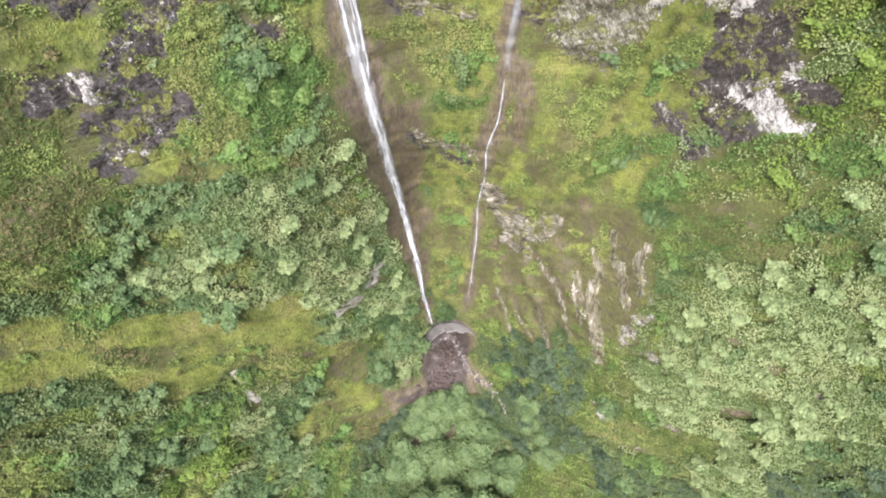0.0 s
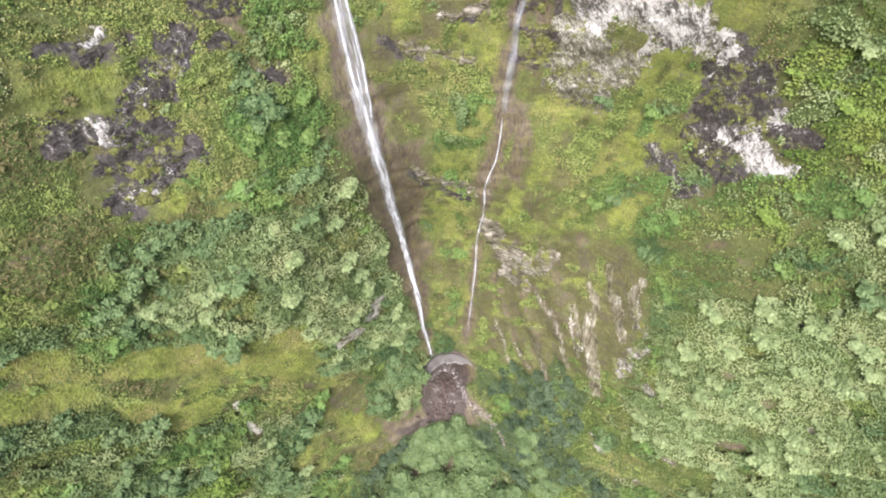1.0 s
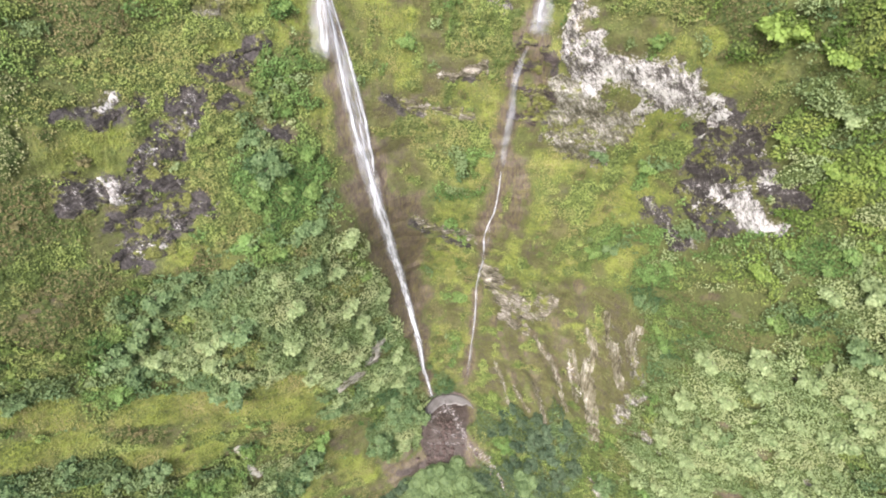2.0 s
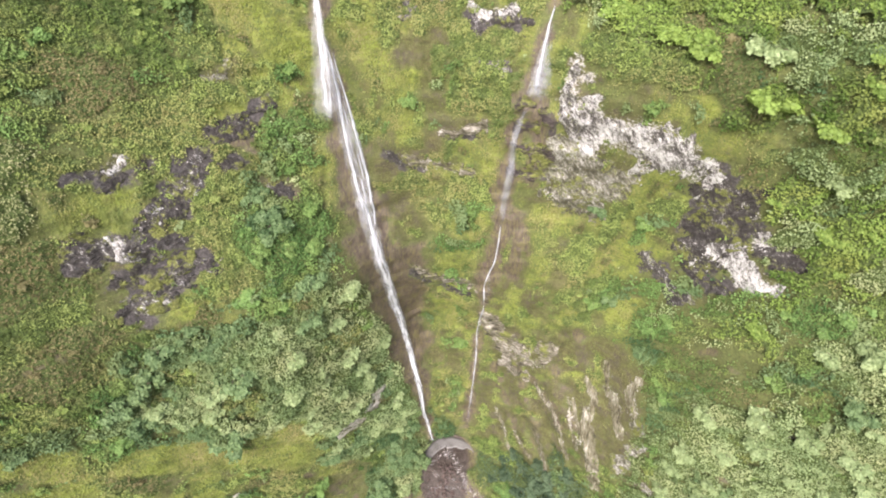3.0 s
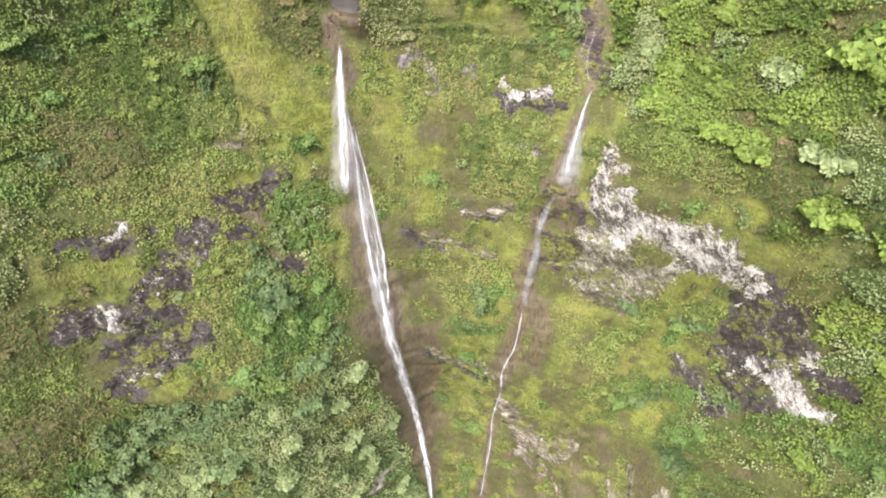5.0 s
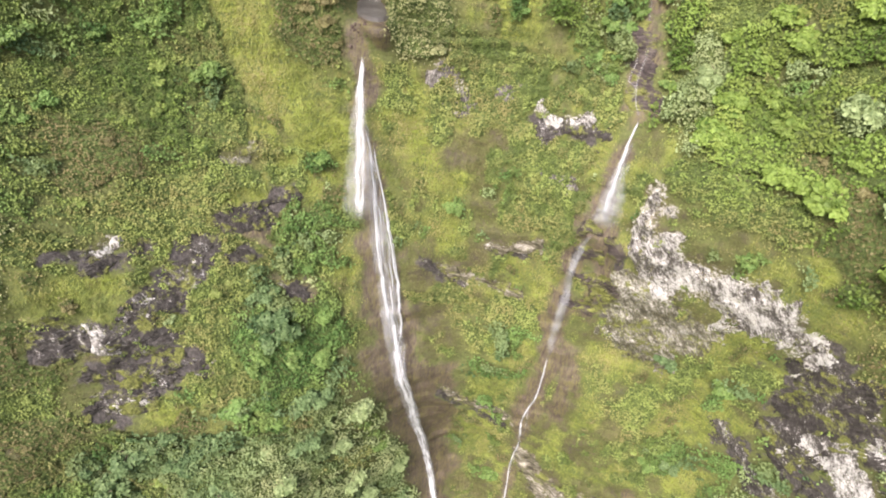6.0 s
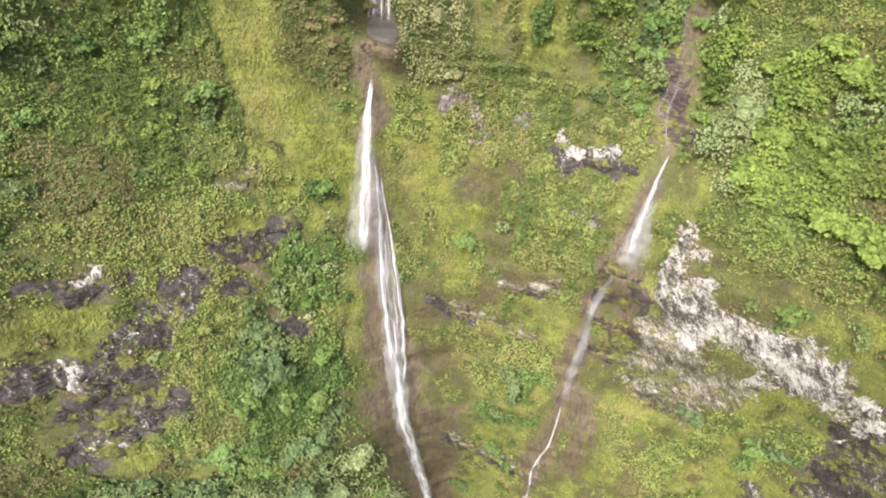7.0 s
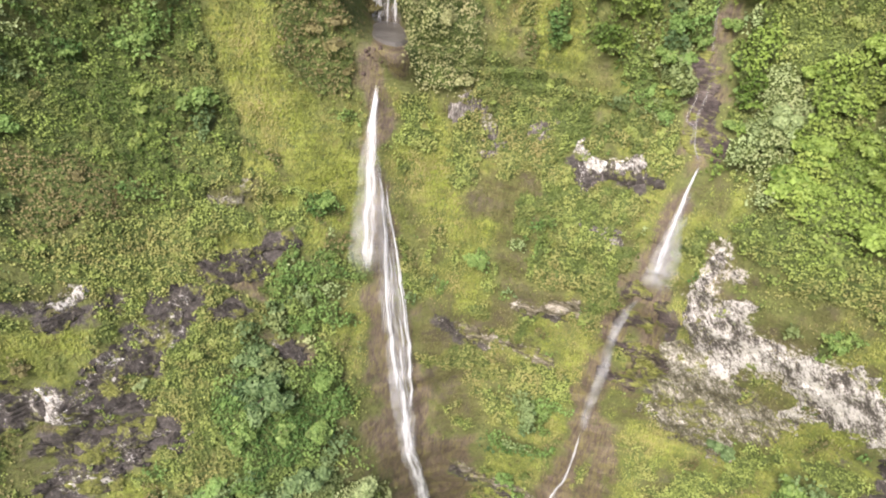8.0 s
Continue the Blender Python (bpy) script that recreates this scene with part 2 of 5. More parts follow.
# dark rock on the far side of the tall fall
OUTCROPS += [
    (DARK, [(-18.5, 58.7), (-19.3, 58.0)], 1.3, "dark", 0.5),
    (DARK, [(-20.0, 56.4), (-21.4, 56.1), (-23.2, 54.7)], 1.5, "dark", 0.6),
    (DARK, [(-24.2, 53.3), (-25.3, 52.3), (-25.6, 49.9), (-26.4, 47.9), (-27.2, 46.8), (-28.3, 45.7)], 2.3, "dark", 0.6),
    (DARK, [(-26.2, 44.0), (-28.0, 43.8), (-30.2, 42.4), (-32.6, 41.8), (-34.2, 41.4)], 2.9, "dark", 0.6),
    (DARK, [(-28.8, 51.2), (-29.8, 50.6), (-31.4, 50.0), (-32.7, 50.0)], 1.5, "dark", 0.5),
    (DARK, [(-24.4, 41.2), (-26.1, 41.3)], 2.0, "dark", 0.5),
    (DARK, [(-22.6, 51.6), (-21.5, 52.1)], 1.0, "dark", 0.5),
    (DARK, [(-17.6, 49.7), (-16.7, 49.3)], 1.2, "dark", 0.4),
    (WHITE, [(-26.7, 48.6), (-25.9, 48.4)], 0.8, "grey", 0.5),
    (DARK, [(-30.2, 39.4), (-28.0, 40.6), (-25.8, 41.6)], 2.4, "dark", 0.6),
    (DARK, [(-31.2, 35.6), (-29.4, 36.6), (-27.6, 38.4)], 2.0, "dark", 0.6),
]
OUTCROPS += [
    (WHITE, [(-31.0, 50.8), (-30.4, 52.0)], 0.85, "pale", 0.6),
    (WHITE, [(-28.2, 46.2), (-27.5, 46.9)], 1.1, "pale", 0.6),
    (WHITE, [(-31.1, 43.1), (-30.0, 42.6)], 1.5, "pale", 0.6),
    (WHITE, [(-29.7, 36.2), (-28.6, 36.8)], 1.2, "pale", 0.6),
    (LEDGE, [(-23.4, 60.6), (-22.2, 61.4), (-21.8, 62.6)], 0.8, "grey", 0.6),
    (LEDGE, [(-12.9, 11.4), (-10.8, 12.0), (-9.2, 13.0), (-7.9, 15.3), (-7.3, 17.7)], 0.9, "tan", 0.9),
    (LEDGE, [(-12.1, 12.6), (-9.9, 13.3), (-8.8, 15.1), (-8.2, 17.0)], 0.6, "tan", 0.9),
    (LEDGE, [(-26.1, 4.8), (-25.2, 1.9), (-24.3, -1.1)], 0.7, "tan", 0.6),
]
# lower slope
OUTCROPS += [
    (LEDGE, [(37.1, -3.4), (38.6, -3.7)], 0.9, "grey", 0.6),
    (LEDGE, [(47.3, 10.1), (48.7, 9.8)], 0.9, "grey", 0.6),
    (LEDGE, [(51.7, 8.9), (52.3, 9.6)], 1.0, "grey", 0.6),
    (LEDGE, [(28.0, -3.9), (30.5, -6.7), (34.2, -9.3)], 0.8, "grey", 0.6),
    (LEDGE, [(28.5, -5.7), (30.2, -7.8), (32.3, -9.6)], 0.7, "grey", 0.6),
    (LEDGE, [(44.3, 23.0), (45.3, 22.6)], 0.9, "grey", 0.6),
    (SEAM, [(15.7, 6.8), (17.0, 5.0), (18.2, 3.4)], 0.42, "strata", 0.5),
    (SEAM, [(18.5, 9.3), (20.0, 5.4), (21.1, 1.7)], 0.48, "strata", 0.5),
    (SEAM, [(20.1, 15.9), (22.0, 11.0), (23.8, 6.0)], 0.48, "strata", 0.5),
    (SEAM, [(12.0, 11.2), (13.8, 7.2), (15.0, 3.1)], 0.36, "strata", 0.4),
    (SEAM, [(17.8, 18.5), (18.9, 16.5), (21.3, 13.5)], 0.42, "strata", 0.5),
    (SEAM, [(22.6, 17.8), (23.2, 13.0), (24.8, 8.6)], 0.36, "strata", 0.5),
]
# dark strips standing for shade below pale ledges; wet ledges behind the side fall's thin spray
SPRAYED, LEDGE_SHADE = "dark wet ledge of rock under thin spray", "dark rock strip standing for the shade below a pale ledge"
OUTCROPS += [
    (LEDGE_SHADE, [(2.0, 35.2), (4.4, 34.6), (6.0, 34.2)], 0.9, "dark", 0.4),
    (LEDGE_SHADE, [(-2.6, 38.2), (-0.8, 36.4)], 0.4, "dark", 0.4),
    (LEDGE_SHADE, [(-6.2, 54.6), (-3.8, 53.0), (-1.2, 52.4)], 0.4, "dark", 0.4),
    (LEDGE_SHADE, [(1.4, 56.3), (5.4, 57.0)], 0.4, "dark", 0.4),
    (SPRAYED, [(9.8, 60.9), (11.6, 60.4)], 1.3, "wet", 0.7),
    (SPRAYED, [(9.8, 58.2), (11.4, 58.0), (13.2, 57.0)], 1.2, "wet", 0.8),
    (SPRAYED, [(9.9, 56.0), (11.8, 56.0), (13.8, 54.7)], 1.5, "wet", 0.9),
    (SPRAYED, [(10.0, 53.2), (13.2, 52.6)], 1.0, "wet", 0.7),
    ("dark wet rock face under narrow rivulets", [(11.9, 78.2), (12.3, 75.4), (12.6, 72.8)], 2.0, "wet", 0.25),
    (SPRAYED, [(12.2, 59.4), (13.4, 58.6)], 0.8, "wet", 0.6),
]
# upended pale layers beside the lower pool
OUTCROPS += [
    (RIB, [(24.7, 21.9), (26.1, 18.4), (25.4, 13.6)], 1.0, "strata", 0.9),
    (RIB, [(25.4, 13.8), (26.5, 8.5), (27.8, 3.2)], 1.2, "strata", 1.0),
    (RIB, [(28.5, 20.4), (29.0, 17.7), (29.7, 13.9)], 0.8, "strata", 0.9),
    (RIB, [(30.7, 24.0), (30.2, 21.3), (30.7, 18.5)], 0.8, "strata", 0.8),
    (RIB, [(27.0, 25.2), (27.4, 22.4), (27.8, 19.6)], 0.45, "strata", 0.6),
    (RIB, [(23.4, 17.6), (24.2, 13.6), (24.9, 10.2)], 0.4, "strata", 0.6),
    (WHITE, [(31.1, 17.3), (31.5, 16.0)], 1.4, "grey", 0.8),
    (WHITE, [(29.6, 8.5), (30.7, 10.5), (31.7, 13.7)], 1.2, "grey", 0.8),
    (WHITE, [(32.9, 8.3), (34.1, 6.2), (36.3, 6.6)], 1.3, "grey", 0.8),
]
# links between the dark slabs
OUTCROPS += [
    (DARK, [(-22.4, 55.0), (-23.6, 53.9), (-25.0, 52.4)], 1.3, "dark", 0.5),
    (DARK, [(-28.0, 46.0), (-28.6, 44.4)], 1.5, "dark", 0.5),
]


# bare brown earth: a path, hollows and slips, as lines of u and v with their width
EARTH = [([(-5.6, -9.4), (0.0, -8.9), (5.0, -8.6), (9.0, -8.2)], 3.2), ([(12.2, 82.0), (12.0, 77.4), (12.3, 74.6), (12.5, 73.0)], 2.4), ([(41.6, 2.7), (44.8, 3.6)], 0.7), ([(48.0, 8.5), (49.5, 7.8)], 0.8), ([(38.9, 14.5), (40.1, 14.3)], 0.9), ([(43.0, 13.1), (43.9, 11.6)], 0.7), ([(-5.0, -10.0), (-4.2, -12.6)], 1.4),
         ([(-17.9, 4.7), (-14.8, -1.0), (-8.9, -6.3), (-6.1, -8.4)], 0.45), ([(-32.0, 11.4), (-31.3, 11.3)], 1.1),
         ([(36.6, 31.2), (38.4, 29.8)], 1.0), ([(22.0, 79.4), (23.4, 79.0)], 0.8), ([(-20.6, 54.6), (-19.6, 53.6)], 0.8), ([(3.0, 73.6), (4.0, 74.2)], 0.8), ([(11.2, 47.5), (12.0, 42.5), (11.6, 38.5)], 2.6), ([(10.5, 27.5), (13.0, 22.5), (15.5, 20.0)], 1.8)]


# small patches that stand out from what grows round them: kind, line of u and v, width
FEATURES = []
FEATURES += [
    ("brown", [(-19.3, 73.9), (-16.7, 73.3)], 4.0), ("brown", [(-20.6, 69.1), (-19.9, 68.6)], 2.2), ("brown", [(24.7, 68.3), (25.6, 67.5)], 1.8),
    ("brown", [(31.7, 55.0), (34.4, 51.2)], 1.2), ("brown", [(31.3, 75.5), (31.9, 75.0)], 2.4), ("brown", [(-33.0, 57.5), (-30.6, 59.0)], 3.0),
    ("bare", [(-22.8, 54.9), (-20.2, 54.9)], 1.6), ("bare", [(-18.0, 50.0), (-16.1, 48.8)], 1.3), ("brown", [(-39.2, 29.9), (-37.3, 30.3), (-34.9, 32.5)], 3.6), ("bare", [(-39.2, 29.9), (-36.3, 31.0)], 0.9),
]
FEATURES += [
    ("brown", [(-37.9, 27.6), (-37.6, 26.2)], 2.0), ("bare", [(-14.0, 74.6), (-13.5, 73.0)], 1.6), ("bare", [(-3.1, -6.7), (-5.1, -11.0)], 2.6), ("brown", [(-6.4, -14.6), (-10.4, -15.0)], 2.6),
    ("bare", [(9.9, 61.0), (11.7, 60.4), (13.2, 55.3), (12.0, 52.0)], 2.6), ("olive", [(26.1, 27.4), (28.6, 24.0), (29.8, 19.2), (29.4, 11.4)], 2.6),
    ("bare", [(12.4, 22.5), (17.8, 18.1), (20.5, 14.9), (22.4, 11.0)], 1.5),
]
FEATURES += [
    ("bare", [(11.0, 20.0), (13.6, 14.0), (15.6, 8.0)], 0.9), ("bare", [(18.4, 26.0), (21.0, 20.0), (23.6, 13.5)], 1.1), ("bare", [(22.4, 29.0), (25.0, 25.0)], 1.0),
    ("bare", [(15.6, 17.4), (18.0, 11.0), (19.4, 5.0)], 0.9), ("brown", [(28.4, 61.6), (31.0, 59.4)], 2.0), ("dusky", [(17.4, 66.6), (20.5, 64.8), (24.0, 63.6)], 3.4),
    ("moss", [(-32.0, 47.6), (-31.2, 45.3)], 3.0), ("moss", [(-21.8, 57.2), (-20.9, 57.4)], 1.8), ("moss", [(-23.4, 74.5), (-22.3, 71.4), (-20.4, 68.6), (-18.0, 66.4)], 4.6),
]
FEATURES += [
    ("moss", [(25.4, 58.4), (29.9, 55.2)], 2.2), ("moss", [(14.0, 60.0), (14.2, 57.6)], 1.3),
    ("moss", [(-42.7, 18.7), (-40.7, 18.5), (-39.7, 17.4)], 3.0), ("moss", [(-43.5, 13.4), (-41.3, 12.1), (-38.4, 12.6)], 3.2), ("moss", [(-34.2, 15.0), (-29.3, 15.2), (-24.5, 12.9), (-17.4, 9.2)], 4.2),
    ("moss", [(-35.3, 7.8), (-31.6, 5.3), (-28.6, 6.1)], 3.0), ("moss", [(-13.2, -5.1), (-8.9, -9.9)], 3.0), ("moss", [(-18.3, 17.2), (-17.6, 12.6)], 2.0),
]
FEATURES += [
    ("brown", [(35.5, 27.6), (38.0, 27.9), (40.5, 26.5)], 1.1), ("brown", [(-35.6, 13.0), (-32.6, 11.3)], 1.6), ("mixed", [(26.7, -7.6), (33.6, -7.4), (40.9, -3.5)], 3.4),
]


GROVE = [[(-1.0, -18.4), (6.0, -18.0), (11.0, -18.6)]]


def to_line(u, v, line):
    """The distance from u, v to a broken line, and how far along it (0 to 1) the nearest place lies."""
    best, along = np.full(np.shape(u), 1e9), np.zeros(np.shape(u))
    n = len(line) - 1
    for k in range(n):
        (au, av), (bu, bv) = line[k], line[k + 1]
        du, dv = bu - au, bv - av
        s = np.clip(((u - au) * du + (v - av) * dv) / (du * du + dv * dv), 0, 1)
        d = np.hypot(u - au - s * du, v - av - s * dv)
        near = d < best
        best, along = np.where(near, d, best), np.where(near, (k + s) / n, along)
    return best, along


def paleness(u, v):
    """How much pale rock shows through the ground: full on the pale outcrops, fading out round them."""
    out = np.zeros(np.shape(u))
    for _, line, wide, rock, _ in OUTCROPS:
        if rock not in ("dark", "wet"):
            d, _ = to_line(u, v, line)
            out = np.maximum(out, (1.0 if rock == "pale" else 0.8) * np.exp(-((d / (0.55 * wide + 0.5)) ** 2)))
        else:
            d, _ = to_line(u, v, line)
            out = np.maximum(out, 0.45 * np.exp(-((d / (0.55 * wide + 0.5)) ** 2)))
    return out


def in_sight(u, v, margin=4.0):
    """Whether u, v lies on the part of the mountainside that the flight passes over."""
    left = np.interp(v, [-30, 0, 30, 50, 72, 84], [-50, -47, -41, -38, -38, -33])
    right = np.interp(v, [-30, 0, 30, 50, 72, 84], [60, 57, 49, 42, 38, 25])
    return (u > left - margin) & (u < right + margin) & (v < 86 + margin)


def cover(u, v):
    """The share of each kind of cover at u, v, as a dict of arrays that add up to one."""
    wu = u + 1.6 * fractal(u, v, 5.0, 3, 11)
    wv = v + 1.6 * fractal(u, v, 5.0, 3, 23)
    share = {}
    for name, seeds in PATCHES.items():
        near = np.full(np.shape(u), 1e9)
        for su, sv in seeds:
            near = np.minimum(near, (wu - su) ** 2 + (wv - sv) ** 2)
        share[name] = near
    least = np.minimum.reduce(list(share.values()))
    for name in share:
        share[name] = np.exp(-(np.sqrt(share[name]) - np.sqrt(least)) / 1.1)
    # each kind of patch holds islands of others
    for giver, taker, size, over, part_taken, seed in (
        ("moss", "mixed", 2.6, 0.4, 0.85, 201), ("moss", "green", 2.4, 0.5, 0.9, 207), ("moss", "olive", 3.6, 0.22, 0.8, 203), ("moss", "brown", 2.2, 0.5, 0.85, 253), ("olive", "mixed", 2.0, 0.45, 0.8, 211),
        ("olive", "moss", 3.0, 0.55, 0.8, 213), ("dusky", "green", 3.2, 0.35, 0.9, 217), ("dusky", "mixed", 2.6, 0.5, 0.9, 219), ("bright", "broad", 3.0, 0.75, 0.9, 223),
        ("bright", "pale", 3.4, 0.3, 0.9, 227), ("bright", "mixed", 3.0, 0.5, 0.8, 229), ("pale", "green", 3.0, 0.7, 0.9, 231), ("pale", "broad", 3.4, 0.75, 0.9, 235), ("pale", "mixed", 3.2, 0.7, 0.7, 233),
        ("broad", "pale", 3.2, 0.45, 0.9, 237), ("broad", "dusky", 3.0, 0.4, 0.9, 239), ("green", "broad", 3.0, 0.4, 0.9, 241), ("green", "pale", 2.4, 0.5, 0.8, 243),
        ("ravine", "broad", 2.8, 0.35, 0.8, 251), ("dark", "mixed", 2.4, 0.2, 0.9, 247), ("dark", "olive", 3.0, 0.15, 0.9, 249),
    ):
        moved = share[giver] * part_taken / (1 + np.exp(-(fractal(u, v, size, 3, seed) - over) * 9))
        share[giver], share[taker] = share[giver] - moved, share[taker] + moved
    for kind, line, wide in FEATURES:
        if kind != "bare":
            d, _ = to_line(u, v, line)
            taken = 0.9 / (1 + np.exp(np.clip((d + 0.8 * fractal(u, v, 1.8, 3, 63) - 0.5 * wide) * 3, -50, 50)))
            total = sum(share.values())
            for name in share:
                share[name] = share[name] * (1 - taken)
            share[kind] = share[kind] + taken * total
    # bare brown ground under the grove below the lower pool, darkening it for shade
    for line in GROVE:
        d, _ = to_line(u, v, line)
        taken = 0.85 / (1 + np.exp(np.clip((d + 1.2 * fractal(u, v, 2.4, 3, 59) - 2.8) * 2, -50, 50)))
        total = sum(share.values())
        for name in share:
            share[name] = share[name] * (1 - taken)
        share["bare"] = share["bare"] + taken * total
    # bare rock beside the running water
    d, along = to_line(u, v, MAIN_STREAM)
    side = np.sign(u - np.interp(v, [p[1] for p in MAIN_STREAM[::-1]], [p[0] for p in MAIN_STREAM[::-1]]))
    reach = np.where(side < 0, np.interp(along, [0, 0.2, 0.35, 0.55, 0.68, 0.8, 1], [0.8, 0.8, 1.9, 3.1, 2.2, 1.5, 0.9]),
                     np.interp(along, [0, 0.2, 0.35, 0.55, 0.8, 1], [0.6, 0.6, 0.9, 1.4, 1.2, 0.9]))
    wet = 1 / (1 + np.exp((d + 0.9 * fractal(u, v, 2.5, 3, 31) - reach) * 2.2))
    d, along = to_line(u, v, SIDE_STREAM)
    reach = np.interp(along, [0, 0.25, 0.4, 0.6, 0.8, 1], [0.5, 0.7, 1.5, 1.5, 0.7, 0.7])
    wet = np.maximum(wet, 1 / (1 + np.exp((d + 0.7 * fractal(u, v, 2.5, 3, 37) - reach) * 2.6)))
    d, along = to_line(u, v, SIDE_HEAD)
    wet = np.maximum(wet, 1 / (1 + np.exp((d - 0.45) * 5)))
    d, along = to_line(u, v, OUTFLOW)
    wet = np.maximum(wet, 1 / (1 + np.exp((d + 0.4 * fractal(u, v, 2.5, 3, 41) - np.interp(along, [0, 0.35, 0.55, 1], [1.6, 1.1, 0.2, -1.0])) * 2.4)))
    d, along = to_line(u, v, STONE_BED)
    wet = np.maximum(wet, 1 / (1 + np.exp((d + 0.4 * fractal(u, v, 2.5, 3, 43) - np.interp(along, [0, 0.55, 0.75, 1], [4.0, 3.9, 2.2, 0.7])) * 3)))
    for line, wide in EARTH + [(line, wide) for kind, line, wide in FEATURES if kind == "bare"]:
        d, _ = to_line(u, v, line)
        wet = np.maximum(wet, 0.8 / (1 + np.exp((d + 0.8 * fractal(u, v, 1.6, 3, 57) - 0.5 * wide) * 4)))
    for cu, cv, ru, rv, z, slant in SHELVES:
        r = np.sqrt(((u - cu - slant * (v - cv)) / (ru + (-0.3 if slant else 0.4))) ** 2 + ((v - cv) / (rv + (1.0 if slant else 0.3))) ** 2)
        wet = np.maximum(wet, 1 / (1 + np.exp((r - 1.0) * 8)))
    # little grows on the rock that breaks through
    for _, line, wide, rock, _ in OUTCROPS:
        d, _ = to_line(u, v, line)
        taken = {"dark": 0.93, "wet": 0.9, "strata": 0.85, "pale": 0.9, "layers": 0.75}.get(rock, 0.6) / (1 + np.exp((d + 1.1 * fractal(u, v, 1.5, 3, 53) - 0.42 * wide) * 4))
        for name in share:
            share[name] = share[name] * (1 - taken)
        onto = "dark" if rock in ("dark", "wet") else "olive"
        share[onto] = share[onto] + taken * (1e-9 + sum(share.values()) / np.maximum(1 - taken, 0.08))
    total = sum(share.values())
    for name in share:
        share[name] = share[name] / total * (1 - wet)
    share["bare"] = share["bare"] + wet
    return share


GRID_STEP, GRID_U, GRID_V = 0.35, -62.0, -38.0
GRID_SIZE = (374, 389)
COVER_GRID = {}


def cover_near(u, v):
    """The cover at many places, looked up in a fine grid."""
    if not COVER_GRID:
        gu, gv = np.meshgrid(GRID_U + GRID_STEP * np.arange(GRID_SIZE[0]), GRID_V + GRID_STEP * np.arange(GRID_SIZE[1]))
        COVER_GRID.update(cover(gu, gv))
    iu = np.clip(np.rint((u - GRID_U) / GRID_STEP).astype(int), 0, GRID_SIZE[0] - 1)
    iv = np.clip(np.rint((v - GRID_V) / GRID_STEP).astype(int), 0, GRID_SIZE[1] - 1)
    return {k: a[iv, iu] for k, a in COVER_GRID.items()}


def relief(u, v):
    """The land with its smaller unevenness and the blocky steps of the rock."""
    near = 1 / (1 + np.exp((np.maximum(np.abs(u - 4) - 62, np.abs(v - 38) - 68)) / 3))
    w = land(u, v)
    for cu, cv, ru, rv, z, slant in SHELVES:
        r = np.sqrt(((u - cu - slant * (v - cv)) / (ru + 0.6)) ** 2 + ((v - cv) / (rv + 0.6)) ** 2)
        near = near * np.clip((r - 0.9) * 3, 0, 1)
    bumps = 0.55 * fractal(u, v, 7.0, 4, 3) + 0.35 * ridged(u + 0.3 * v, v, 3.2, 3, 5)
    # strata: the wall breaks in low steps that run nearly level
    level = v * UP_V[2] + w * OUT_W[2] + 0.9 * fractal(u, v, 9.0, 2, 7)
    layers = 0.6 * value_noise(level / 1.3, u / 9, v / 30, 8) + 0.3 * value_noise(level / 0.55, u / 5, v / 20, 18)
    steps = 0.5 * np.clip(2.2 * layers, -0.7, 0.7) * np.clip(0.35 + 0.9 * fractal(u, v, 7.0, 2, 9), 0, 1)
    # furrows down the fall line, deepest where the layers stand on end beside the lower pool
    upended = np.exp(-(((u - 20) / 10) ** 2) - ((v - 15) / 15) ** 2)
    furrows = (0.12 + 0.85 * upended) * fractal(u + 0.35 * v * upended + 0.1 * v, v * 0.14, 1.5, 3, 15)
    return w + near * (bumps + steps + furrows)


# ---- materials ----


def shader(name, rough=0.8):
    m = bpy.data.materials.new(name)
    m.use_nodes = True
    nt = m.node_tree
    b = nt.nodes["Principled BSDF"]
    b.inputs["Roughness"].default_value = rough
    return m, nt, b


def node(nt, kind, **given):
    n = nt.nodes.new(kind)
    for key, value in given.items():
        if key in n.inputs:
            n.inputs[key].default_value = value
    return n


def noise_node(nt, size, detail=4.0, rough=0.55, coords=None):
    n = node(nt, "ShaderNodeTexNoise", Scale=1.0 / size, Detail=detail, Roughness=rough)
    if coords is not None:
        nt.links.new(coords, n.inputs["Vector"])
    return n.outputs[0]


def ramp(nt, value, stops):
    n = nt.nodes.new("ShaderNodeValToRGB")
    while len(n.color_ramp.elements) < len(stops):
        n.color_ramp.elements.new(0.5)
    for e, (at, colour) in zip(n.color_ramp.elements, stops):
        e.position, e.color = at, (*colour, 1) if len(colour) == 3 else colour
    nt.links.new(value, n.inputs[0])
    return n.outputs[0]


def mixed(nt, factor, a, b, blend="MIX"):
    n = nt.nodes.new("ShaderNodeMix")
    n.data_type, n.blend_type = "RGBA", blend
    for socket, value in ((n.inputs[0], factor), (n.inputs[6], a), (n.inputs[7], b)):
        if isinstance(value, (int, float)):
            socket.default_value = value
        elif isinstance(value, tuple):
            socket.default_value = (*value, 1)
        else:
            nt.links.new(value, socket)
    return n.outputs[2]


def maths(nt, op, a, b=0.0):
    n = nt.nodes.new("ShaderNodeMath")
    n.operation = op
    for socket, value in ((n.inputs[0], a), (n.inputs[1], b)):
        if isinstance(value, (int, float)):
            socket.default_value = value
        else:
            nt.links.new(value, socket)
    return n.outputs[0]


def attribute(nt, name):
    n = nt.nodes.new("ShaderNodeAttribute")
    n.attribute_name = name
    return n.outputs["Fac"]


